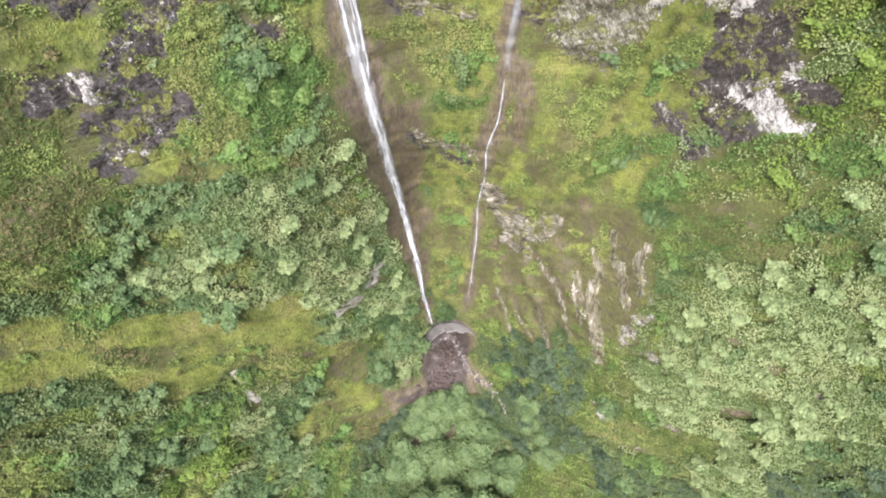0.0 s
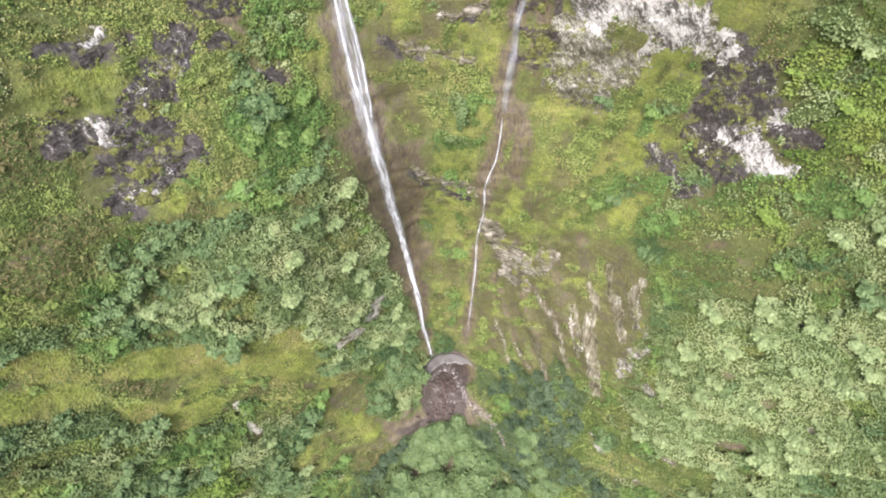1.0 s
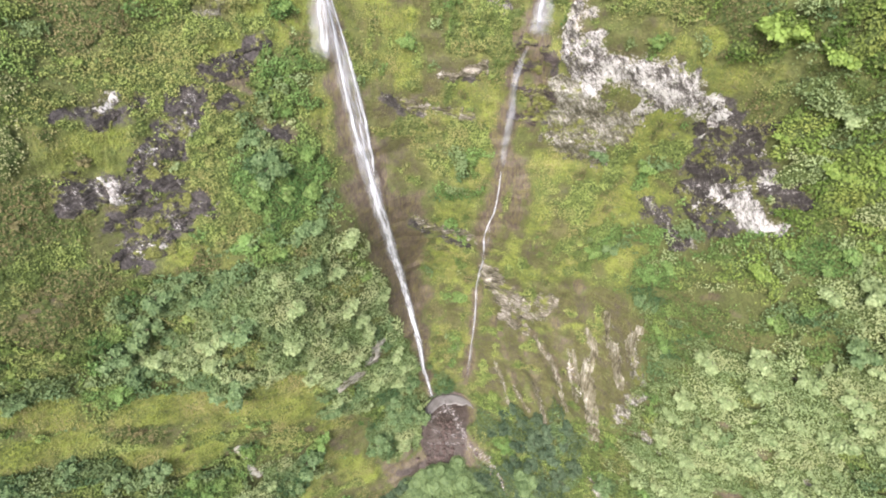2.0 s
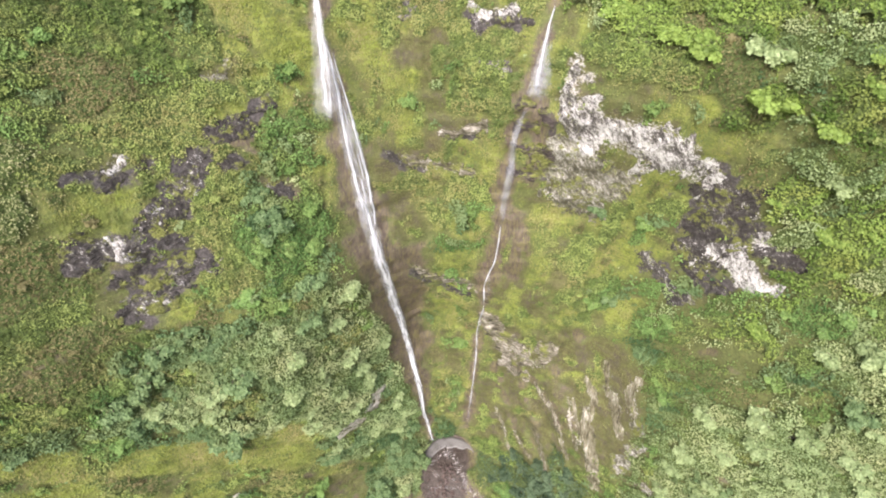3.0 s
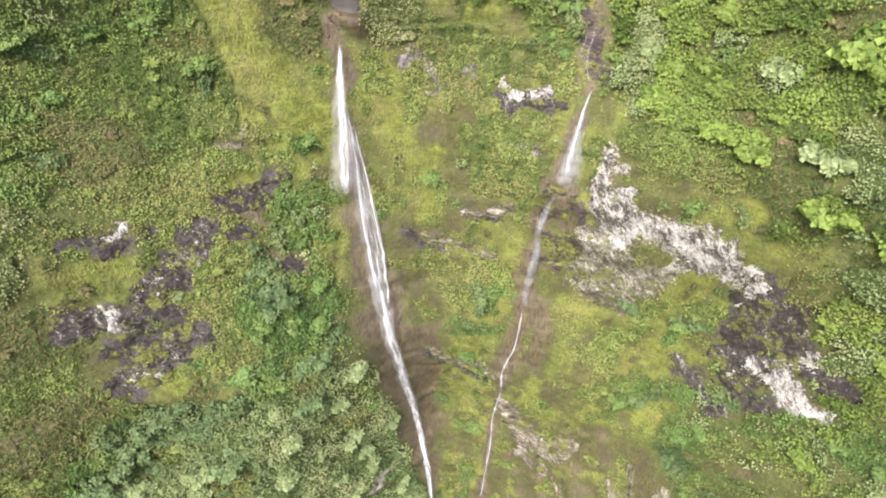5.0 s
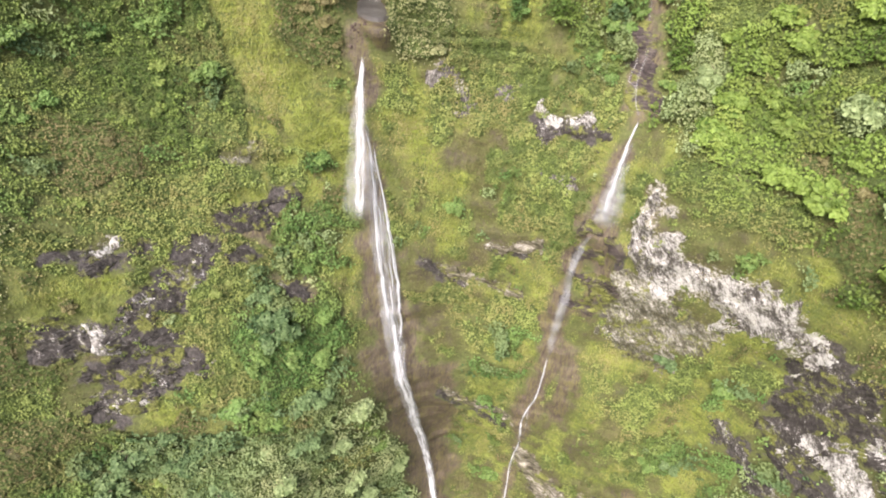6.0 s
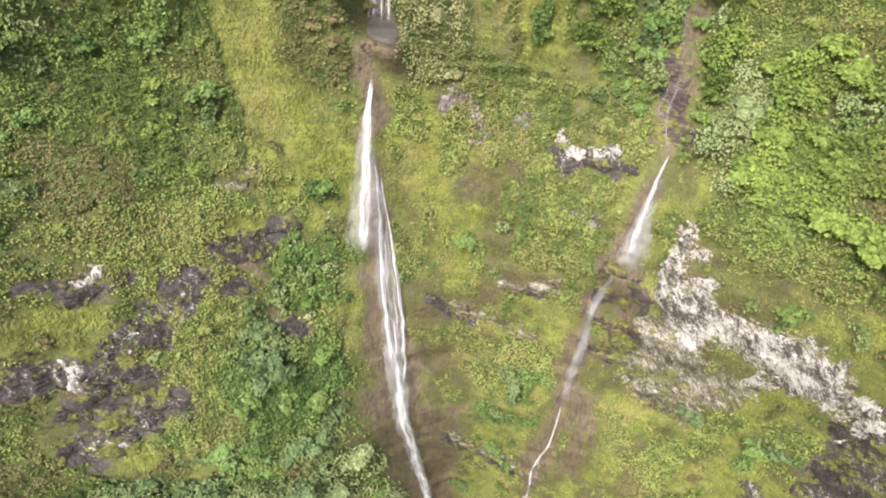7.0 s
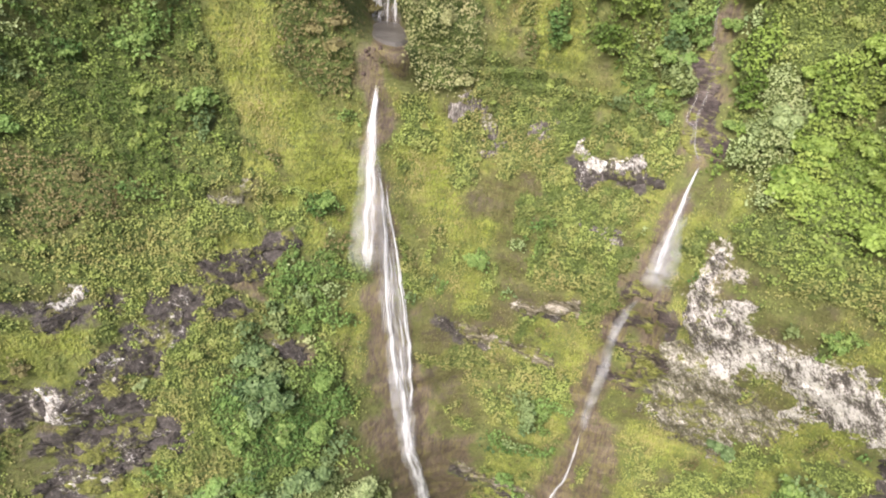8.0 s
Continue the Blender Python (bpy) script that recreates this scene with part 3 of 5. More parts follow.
def relieved(nt, b, height, far, strength=0.6):
    n = node(nt, "ShaderNodeBump", Strength=strength, Distance=far)
    nt.links.new(height, n.inputs["Height"])
    nt.links.new(n.outputs[0], b.inputs["Normal"])


def position(nt):
    return nt.nodes.new("ShaderNodeNewGeometry").outputs["Position"]


def crisp(nt, share, fray, low=0.42, high=0.58):
    """A share turned into a frayed edge by a noise."""
    v = maths(nt, "ADD", share, maths(nt, "MULTIPLY", maths(nt, "SUBTRACT", fray, 0.5), 1.7))
    n = nt.nodes.new("ShaderNodeMapRange")
    n.inputs[1].default_value, n.inputs[2].default_value = low, high
    nt.links.new(v, n.inputs[0])
    return n.outputs[0]


def scaled(nt, coords, scale, turn=(0.0, 0.0, 0.0)):
    """Coordinates turned and then stretched."""
    for key, value in (("Rotation", turn), ("Scale", scale)):
        n = nt.nodes.new("ShaderNodeMapping")
        n.inputs[key].default_value = value
        nt.links.new(coords, n.inputs[0])
        coords = n.outputs[0]
    return coords


def summed(nt, *terms):
    """A weighted sum of values."""
    out = None
    for value, weight in terms:
        t = maths(nt, "MULTIPLY", value, weight)
        out = t if out is None else maths(nt, "ADD", out, t)
    return out


def ground_material():
    m, nt, b = shader("mountainside", 0.85)
    p = position(nt)
    big, mid, fine = noise_node(nt, 6.0, 3, 0.6, p), noise_node(nt, 1.4, 5, 0.65, p), noise_node(nt, 0.32, 6, 0.7, p)
    patchy = noise_node(nt, 2.6, 5, 0.7, scaled(nt, p, (0.8, 0.8, 1.3)))
    downhill = scaled(nt, p, (1.0, 0.5, 0.2))
    bedding = noise_node(nt, 0.5, 5, 0.7, scaled(nt, p, (0.28, 0.28, 1.4)))
    streak, broad_streak = noise_node(nt, 0.22, 6, 0.72, downhill), noise_node(nt, 0.9, 5, 0.65, downhill)
    grain = summed(nt, (streak, 0.3), (mid, 0.35), (bedding, 0.35))
    moss = ramp(nt, grain, [(0.38, (0.060, 0.062, 0.020)), (0.46, (0.138, 0.158, 0.030)), (0.53, (0.222, 0.275, 0.044)), (0.64, (0.33, 0.36, 0.09))])
    moss = mixed(nt, crisp(nt, big, mid, 0.38, 0.8), moss, (0.165, 0.160, 0.052))
    moss = mixed(nt, crisp(nt, patchy, fine, 0.52, 0.74), moss, (0.075, 0.098, 0.030))
    moss = mixed(nt, crisp(nt, broad_streak, big, 0.55, 0.95), moss, (0.085, 0.120, 0.030))
    olive = ramp(nt, grain, [(0.38, (0.040, 0.036, 0.019)), (0.475, (0.082, 0.077, 0.026)), (0.55, (0.114, 0.120, 0.040)), (0.66, (0.22, 0.215, 0.12))])
    olive = mixed(nt, crisp(nt, patchy, mid, 0.44, 0.70), olive, (0.072, 0.060, 0.040))
    rock = ramp(nt, summed(nt, (streak, 0.55), (broad_streak, 0.3), (bedding, 0.15)), [(0.34, (0.036, 0.027, 0.022)), (0.46, (0.078, 0.058, 0.045)), (0.56, (0.125, 0.095, 0.076)), (0.70, (0.23, 0.19, 0.16))])
    rock = mixed(nt, crisp(nt, mid, streak, 0.42, 0.8), rock, (0.135, 0.122, 0.045))
    dark = ramp(nt, fine, [(0.3, (0.024, 0.021, 0.021)), (0.5, (0.056, 0.049, 0.048)), (0.64, (0.105, 0.094, 0.090)), (0.76, (0.30, 0.29, 0.28))])
    soil = ramp(nt, fine, [(0.3, (0.050, 0.060, 0.018)), (0.55, (0.100, 0.115, 0.034)), (0.8, (0.16, 0.170, 0.058))])
    colour = soil
    gravel = ramp(nt, summed(nt, (fine, 0.6), (mid, 0.4)), [(0.38, (0.024, 0.018, 0.014)), (0.5, (0.052, 0.038, 0.031)), (0.6, (0.085, 0.066, 0.056)), (0.7, (0.19, 0.165, 0.15))])
    for name, c, low, high in (("olive", olive, 0.2, 0.8), ("moss", moss, 0.2, 0.8), ("dark", dark, 0.42, 0.64), ("bare", rock, 0.3, 0.7), ("fan", gravel, 0.3, 0.6)):
        colour = mixed(nt, crisp(nt, attribute(nt, name), mid, low, high), colour, c)
    flecks = summed(nt, (attribute(nt, "pale"), 0.30), (fine, 0.5), (bedding, 0.25), (mid, 0.25))
    n = nt.nodes.new("ShaderNodeMapRange")
    n.inputs[1].default_value, n.inputs[2].default_value = 0.72, 0.79
    nt.links.new(flecks, n.inputs[0])
    colour = mixed(nt, n.outputs[0], colour, ramp(nt, streak, [(0.35, (0.20, 0.19, 0.17)), (0.55, (0.48, 0.46, 0.44))]))
    nt.links.new(colour, b.inputs["Base Color"])
    gloss = maths(nt, "SUBTRACT", 0.9, maths(nt, "MULTIPLY", attribute(nt, "bare"), 0.35))
    nt.links.new(gloss, b.inputs["Roughness"])
    relieved(nt, b, summed(nt, (mid, 0.5), (fine, 0.3), (streak, 0.2), (bedding, 0.35)), 0.5, 0.9)
    return m


def leaf_material(name, dark, light, warm):
    """Leaves: 'tint' and 'warm' set one bush apart from the next, the island's number one leaf from the next; 'tint'
    also carries painted shade on inner leaves.
    """
    m, nt, b = shader(name, 0.6)
    g = nt.nodes.new("ShaderNodeNewGeometry")
    own = maths(nt, "MULTIPLY", maths(nt, "SUBTRACT", g.outputs["Random Per Island"], 0.5), 0.42)
    n = maths(nt, "ADD", attribute(nt, "tint"), own)
    n.node.use_clamp = True
    c = mixed(nt, n, dark, light)
    c = mixed(nt, attribute(nt, "warm"), c, warm)
    nt.links.new(c, b.inputs["Base Color"])
    b.inputs["Specular IOR Level"].default_value = 0.3
    # light shines through the blades
    lit = nt.nodes.new("ShaderNodeBsdfTranslucent")
    nt.links.new(c, lit.inputs[0])
    add = node(nt, "ShaderNodeMixShader", Fac=0.22)
    nt.links.new(b.outputs[0], add.inputs[1])
    nt.links.new(lit.outputs[0], add.inputs[2])
    nt.links.new(add.outputs[0], nt.nodes["Material Output"].inputs[0])
    return m


def water_material(name, across, along, low, high, colour):
    """Broken white water: threads of foam with gaps between them, along the fall, thinning out to both sides."""
    m, nt, b = shader(name, 0.5)
    uv = nt.nodes.new("ShaderNodeUVMap")
    s = nt.nodes.new("ShaderNodeMapping")
    s.inputs["Scale"].default_value = (across, along, 1.0)
    nt.links.new(uv.outputs[0], s.inputs[0])
    threads = noise_node(nt, 1.0, 5, 0.6, s.outputs[0])
    split = nt.nodes.new("ShaderNodeSeparateXYZ")
    nt.links.new(uv.outputs[0], split.inputs[0])
    edge = maths(nt, "ABSOLUTE", maths(nt, "SUBTRACT", split.outputs[0], 0.5))
    body = maths(nt, "SUBTRACT", 1.0, maths(nt, "POWER", maths(nt, "MULTIPLY", edge, 2.0), 2.0))
    n = nt.nodes.new("ShaderNodeMapRange")
    n.inputs[1].default_value, n.inputs[2].default_value = low, high
    nt.links.new(threads, n.inputs[0])
    nt.links.new(maths(nt, "MULTIPLY", maths(nt, "MULTIPLY", body, n.outputs[0]), attribute(nt, "fade")), b.inputs["Alpha"])
    c = mixed(nt, n.outputs[0], tuple(0.6 * k for k in colour), colour)
    nt.links.new(c, b.inputs["Base Color"])
    relieved(nt, b, threads, 0.15, 0.5)
    return m


def pool_material(name, depth):
    m, nt, b = shader(name, 0.38)
    b.inputs["Specular IOR Level"].default_value = 0.25
    p = position(nt)
    c = ramp(nt, noise_node(nt, 1.6, 5, 0.6, p), [(k, tuple(depth * c for c in colour)) for k, colour in ((0.35, (0.12, 0.112, 0.105)), (0.5, (0.17, 0.162, 0.155)), (0.7, (0.22, 0.212, 0.205)))])
    nt.links.new(c, b.inputs["Base Color"])
    relieved(nt, b, noise_node(nt, 0.35, 3, 0.6, p), 0.08, 0.5)
    return m


def rock_material(name, stops, overgrown, grain=(1.6, 1.0, 0.55), turn=0.0):
    """Weathered rock: cracks and flecks along its grain, larger mottling, and moss over a part of it."""
    m, nt, b = shader(name, 0.8)
    b.inputs["Specular IOR Level"].default_value = 0.25
    p = position(nt)
    way = scaled(nt, p, grain, (0.0, radians(turn), 0.0))
    fine, mid, big = noise_node(nt, 0.2, 6, 0.78, way), noise_node(nt, 0.75, 5, 0.7, way), noise_node(nt, 2.6, 3, 0.6, p)
    both = summed(nt, (fine, 0.4), (mid, 0.36), (big, 0.24))
    moss = ramp(nt, fine, [(0.35, (0.06, 0.062, 0.022)), (0.5, (0.13, 0.14, 0.04)), (0.65, (0.22, 0.235, 0.07))])
    patch = maths(nt, "ADD", summed(nt, (noise_node(nt, 2.4, 7, 0.72, scaled(nt, p, (0.8, 0.8, 1.2))), 0.7), (mid, 0.3)), overgrown)
    n = nt.nodes.new("ShaderNodeMapRange")
    n.inputs[1].default_value, n.inputs[2].default_value = 0.58, 0.63
    nt.links.new(patch, n.inputs[0])
    nt.links.new(mixed(nt, n.outputs[0], ramp(nt, both, stops), moss), b.inputs["Base Color"])
    relieved(nt, b, both, 0.35, 0.9)
    return m


GROUND = ground_material()
PALE_ROCK = rock_material("pale_rock", [(0.445, (0.055, 0.050, 0.046)), (0.478, (0.15, 0.14, 0.13)), (0.505, (0.33, 0.32, 0.31)), (0.555, (0.53, 0.52, 0.51))], 0.0, (1.5, 1.0, 0.6), 35)
GREY_ROCK = rock_material("grey_rock", [(0.42, (0.05, 0.045, 0.034)), (0.48, (0.105, 0.100, 0.070)), (0.522, (0.21, 0.20, 0.17)), (0.575, (0.46, 0.445, 0.42))], 0.068, (1.5, 1.0, 0.6), 35)
DARK_ROCK = rock_material("dark_rock", [(0.40, (0.021, 0.019, 0.018)), (0.49, (0.044, 0.039, 0.037)), (0.545, (0.080, 0.072, 0.069)), (0.565, (0.15, 0.14, 0.135)), (0.592, (0.46, 0.445, 0.44))], 0.07, (1.5, 1.0, 0.7), 30)
WET_ROCK = rock_material("wet_rock", [(0.40, (0.024, 0.020, 0.020)), (0.50, (0.062, 0.050, 0.048)), (0.60, (0.135, 0.114, 0.106))], 0.10, (0.4, 0.4, 1.5))
STRATA = rock_material("upended_rock", [(0.42, (0.045, 0.038, 0.026)), (0.47, (0.12, 0.108, 0.066)), (0.525, (0.20, 0.185, 0.14)), (0.58, (0.40, 0.38, 0.32))], 0.01, (1.5, 0.3, 0.14))
TAN_ROCK = rock_material("tan_rock", [(0.40, (0.09, 0.08, 0.06)), (0.455, (0.24, 0.22, 0.18)), (0.51, (0.42, 0.40, 0.35))], -0.05, (0.5, 0.5, 1.4))
MOTTLED = rock_material("mottled_rock", [(0.42, (0.040, 0.035, 0.034)), (0.485, (0.098, 0.088, 0.084)), (0.53, (0.20, 0.185, 0.18)), (0.57, (0.38, 0.365, 0.355))], 0.035, (2.0, 1.0, 0.5))
LAYERS = rock_material("layered_rock", [(0.42, (0.036, 0.032, 0.024)), (0.475, (0.10, 0.09, 0.06)), (0.53, (0.22, 0.20, 0.165)), (0.585, (0.42, 0.40, 0.36))], 0.05, (0.35, 0.35, 1.5))
ROCKS = {"strata": STRATA, "pale": PALE_ROCK, "grey": GREY_ROCK, "dark": DARK_ROCK, "wet": WET_ROCK, "layers": LAYERS, "mottled": MOTTLED, "tan": TAN_ROCK}
STONE_MAT = rock_material("stream_stone", [(0.35, (0.035, 0.025, 0.022)), (0.5, (0.085, 0.062, 0.055)), (0.62, (0.17, 0.135, 0.125)), (0.75, (0.45, 0.42, 0.41))], -0.1)
FOAM = water_material("white_water", 4.0, 0.3, 0.24, 0.62, (0.60, 0.62, 0.66))
THREADS = water_material("threads_of_water", 7.0, 0.16, 0.44, 0.72, (0.60, 0.62, 0.66))
VEIL = water_material("thin_water", 5.0, 0.3, 0.38, 0.85, (0.62, 0.62, 0.63))
SPRAY = water_material("spray", 1.2, 0.25, 0.28, 1.15, (0.58, 0.60, 0.64))
FLECKS = water_material("broken_rapids", 4.0, 5.0, 0.52, 0.64, (0.52, 0.49, 0.48))
# the lower pool's grey base colour holds sky reflection as well as foam
POOL, DEEP_POOL = pool_material("grey_sky_pool", 1.0), pool_material("deep_pool", 0.5)
BARK_MAT, _nt, _b = shader("bark", 0.9)
_nt.links.new(ramp(_nt, noise_node(_nt, 0.2, 4, 0.6), [(0.3, (0.05, 0.035, 0.022)), (0.7, (0.14, 0.11, 0.08))]), _b.inputs["Base Color"])
# twiggy inside of the bushes, its green darkened for shade in the gaps
SHADY_TWIGS, _nt, _b = shader("shady_twigs", 0.9)
_nt.links.new(ramp(_nt, noise_node(_nt, 0.35, 6, 0.75, position(_nt)), [(0.36, (0.036, 0.054, 0.012)), (0.5, (0.068, 0.097, 0.023)), (0.64, (0.115, 0.150, 0.040))]), _b.inputs["Base Color"])
relieved(_nt, _b, noise_node(_nt, 0.3, 5, 0.7, position(_nt)), 0.3, 0.9)
LEAVES = {
    "cream": leaf_material("cream_leaves", (0.125, 0.142, 0.052), (0.310, 0.330, 0.160), (0.36, 0.34, 0.19)),
    "brown": leaf_material("brown_leaves", (0.080, 0.072, 0.030), (0.215, 0.205, 0.090), (0.235, 0.190, 0.095)),
    "grove": leaf_material("grove_leaves", (0.036, 0.076, 0.030), (0.180, 0.255, 0.106), (0.22, 0.275, 0.11)),
    # blue-green leaves made darker to stand for shade deep in the ravine
    "ravine": leaf_material("ravine_shade_leaves", (0.022, 0.046, 0.024), (0.098, 0.146, 0.080), (0.13, 0.165, 0.085)),
    "broad": leaf_material("broad_leaves", (0.045, 0.092, 0.034), (0.155, 0.232, 0.100), (0.23, 0.27, 0.11)),
    "green": leaf_material("green_leaves", (0.051, 0.110, 0.027), (0.170, 0.280, 0.083), (0.25, 0.28, 0.08)),
    "dusky": leaf_material("dusky_leaves", (0.056, 0.100, 0.021), (0.245, 0.330, 0.084), (0.25, 0.215, 0.10)),
    "bright": leaf_material("bright_leaves", (0.060, 0.112, 0.018), (0.218, 0.315, 0.070), (0.28, 0.305, 0.085)),
    # yellow-green lightened and blued to carry the haze over the lower slope
    "pale": leaf_material("pale_leaves", (0.120, 0.178, 0.066), (0.298, 0.378, 0.180), (0.37, 0.39, 0.20)),
    "mixed": leaf_material("mixed_leaves", (0.076, 0.112, 0.028), (0.262, 0.325, 0.094), (0.29, 0.25, 0.11)),
    "moss": leaf_material("grass_blades", (0.105, 0.132, 0.032), (0.240, 0.282, 0.070), (0.29, 0.26, 0.11)),
    "olive": leaf_material("olive_blades", (0.056, 0.064, 0.020), (0.132, 0.150, 0.044), (0.195, 0.170, 0.09)),
}

# ---- mesh helpers ----


def mesh_from(name, verts, faces, material, smooth=True, floats=None, uvs=None):
    """A mesh from arrays of places and quads or triangles."""
    me = bpy.data.meshes.new(name)
    verts, faces = np.asarray(verts, np.float32), np.asarray(faces, np.int32)
    per = faces.shape[1]
    me.vertices.add(len(verts))
    me.vertices.foreach_set("co", verts.ravel())
    me.loops.add(faces.size)
    me.loops.foreach_set("vertex_index", faces.ravel())
    me.polygons.add(len(faces))
    me.polygons.foreach_set("loop_start", np.arange(0, faces.size, per, dtype=np.int32))
    me.polygons.foreach_set("use_smooth", np.full(len(faces), smooth))
    for key, values in (floats or {}).items():
        a = me.attributes.new(key, "FLOAT", "POINT")
        a.data.foreach_set("value", np.asarray(values, np.float32).ravel())
    if uvs is not None:
        layer = me.uv_layers.new(name="UVMap")
        layer.data.foreach_set("uv", np.asarray(uvs, np.float32)[faces.ravel()].ravel())
    me.update(calc_edges=True)
    me.materials.append(material)
    return me


def grid_faces(rows, cols):
    i = np.arange(rows * cols).reshape(rows, cols)
    return np.stack([i[:-1, :-1], i[:-1, 1:], i[1:, 1:], i[1:, :-1]], -1).reshape(-1, 4)


def part(name, me, parent, label=""):
    ob = new(name, me)
    ob.parent = parent
    if label:
        tagged(ob, label)
    return ob


# ---- the ground ----


def spaced(low, high, step, far):
    """Even steps from low to high, and growing ones on to far on both sides."""
    inner = list(np.arange(low, high + 1e-6, step))
    before, after, d = [], [], step
    a, b = low, high
    while a > -far or b < far:
        d *= 1.35
        a, b = a - d, b + d
        before.append(a)
        after.append(b)
    return np.array(before[::-1] + inner + after)


def build_ground():
    us, vs = spaced(-62, 68, 0.36, 900), spaced(-34, 100, 0.36, 900)
    u, v = np.meshgrid(us, vs)
    share = cover(u, v)
    floats = {k: share[k] for k in ("moss", "olive", "bare", "dark")}
    floats["moss"] = floats["moss"] + 0.45 * share["mixed"]
    floats["pale"] = paleness(u, v)
    d, along = to_line(u, v, STONE_BED)
    floats["fan"] = 1 / (1 + np.exp(np.clip((d - np.interp(along, [0, 0.55, 0.75, 1], [4.3, 4.1, 2.0, 0.3])) * 3, -50, 50)))
    me = mesh_from("ground", spot(u, v).reshape(-1, 3), grid_faces(len(vs), len(us)), GROUND, True, floats)
    return tagged(new("ground", me), "steep mossy mountainside of bare brown rock, grass and soil", "mountainside", kind="structure")


build_ground()
# ---- running water ----


def glide(points, n):
    """A smooth line of n places through the given ones."""
    p = np.asarray(points, float)
    p = np.concatenate([[2 * p[0] - p[1]], p, [2 * p[-1] - p[-2]]])
    s = np.linspace(0, len(p) - 3 - 1e-6, n)
    k = s.astype(int)
    t = (s - k)[:, None]
    a, b, c, d = p[k], p[k + 1], p[k + 2], p[k + 3]
    return 0.5 * (2 * b + (c - a) * t + (2 * a - 5 * b + 4 * c - d) * t**2 + (3 * b - a - 3 * c + d) * t**3)


def strand_mesh(name, places, widths, material, bulge=0.35, seed=0, steps=90):
    """A strand of falling water: a bulging, uneven band."""
    p = glide(places, steps)
    n = len(p)
    wide = np.interp(np.linspace(0, 1, n), np.linspace(0, 1, len(widths)), widths)
    s = np.arange(n) * 0.21
    wide = wide * (1 + 0.12 * value_noise(s, 0 * s, seed, 71) + 0.06 * value_noise(s * 3, 0 * s, seed, 72))
    p[:, 0] += 0.09 * np.minimum(wide, 1.0) * value_noise(s * 0.8, 0 * s, seed + 3, 73)
    along = np.gradient(p, axis=0)
    along /= np.linalg.norm(along, axis=1)[:, None]
    out = np.array((0.0, -0.85, 0.5))
    side = np.cross(along, out)
    side /= np.linalg.norm(side, axis=1)[:, None]
    front = np.cross(side, along)
    front *= np.sign(front @ out)[:, None]
    ring = np.radians([180, 150, 120, 90, 60, 30, 0])
    length = np.r_[0, np.cumsum(np.linalg.norm(np.diff(p, axis=0), axis=1))]
    verts, uvs = [], []
    for a in ring:
        verts.append(p + side * (np.cos(a) * wide / 2)[:, None] + front * (np.sin(a) * bulge * wide)[:, None])
        uvs.append(np.stack([np.full(n, (1 - np.cos(a)) / 2), length], -1))
    verts, uvs = np.stack(verts, 1).reshape(-1, 3), np.stack(uvs, 1).reshape(-1, 2)
    run = np.linspace(0, 1, n)
    fade = np.clip(run / 0.05, 0, 1) * np.clip((1 - run) / 0.12, 0, 1)
    return mesh_from(name, verts, grid_faces(n, len(ring)), material, True, {"fade": np.repeat(fade, len(ring))}, uvs)


def on_land(line, lift):
    """Places along a line of u, v, a little out from the land."""
    line = glide(np.array(line, float), max(len(line) * 5, 12))
    return spot(line[:, 0], line[:, 1], lift)


def at_land(u, v, lift=0.0):
    return spot(np.array([float(u)]), np.array([float(v)]), lift)[0]


def falling(start, end):
    """A free fall from one place to another, in an arc."""
    s = np.linspace(0, 1, 8)[:, None]
    a, b = np.asarray(start, float), np.asarray(end, float)
    return np.concatenate([a[:2] + (b - a)[:2] * np.sqrt(s), a[2] + (b - a)[2] * s], 1)


def waterfall(label, strands):
    thing = tagged(new("waterfall"), label, "waterfall")
    for n, (places, widths, material, bulge) in enumerate(strands):
        part("strand", strand_mesh("strand", places, widths, material, bulge, 7 * n + len(label)), thing)
    return thing


UPPER_STRANDS = [
    (falling(at_land(-13.3, 72.6, 0.3), at_land(-11.7, 57.6, 2.2)), [0.35, 0.8, 0.95, 1.05, 1.2, 1.3, 0.9], FOAM, 0.2),
    (falling(at_land(-13.3, 71.8, 0.3), at_land(-11.9, 57.3, 2.2)), [0.5, 1.3, 1.9, 2.4, 2.9, 3.2, 2.8], SPRAY, 0.2),
    (on_land([(-12.7, 67.6), (-11.9, 64.0), (-11.0, 60.5), (-10.0, 56.2), (-9.0, 51.5), (-8.0, 46.8), (-7.1, 42.5), (-6.2, 38.5)], 0.3),
     [0.2, 0.9, 1.6, 2.0, 2.2, 2.1, 1.8, 1.4], THREADS, 0.12),
    (on_land([(-12.3, 66.0), (-11.4, 61.8), (-10.5, 56.5), (-9.5, 51.0), (-8.3, 46.0)], 0.36), [0.15, 0.35, 0.5, 0.6, 0.5], FOAM, 0.2),
    (on_land([(-11.7, 65.2), (-10.4, 60.6), (-9.3, 56.6), (-8.3, 51.9), (-7.5, 47.5), (-7.2, 44.4)], 0.36), [0.12, 0.3, 0.45, 0.5, 0.55, 0.4], FOAM, 0.2),
]
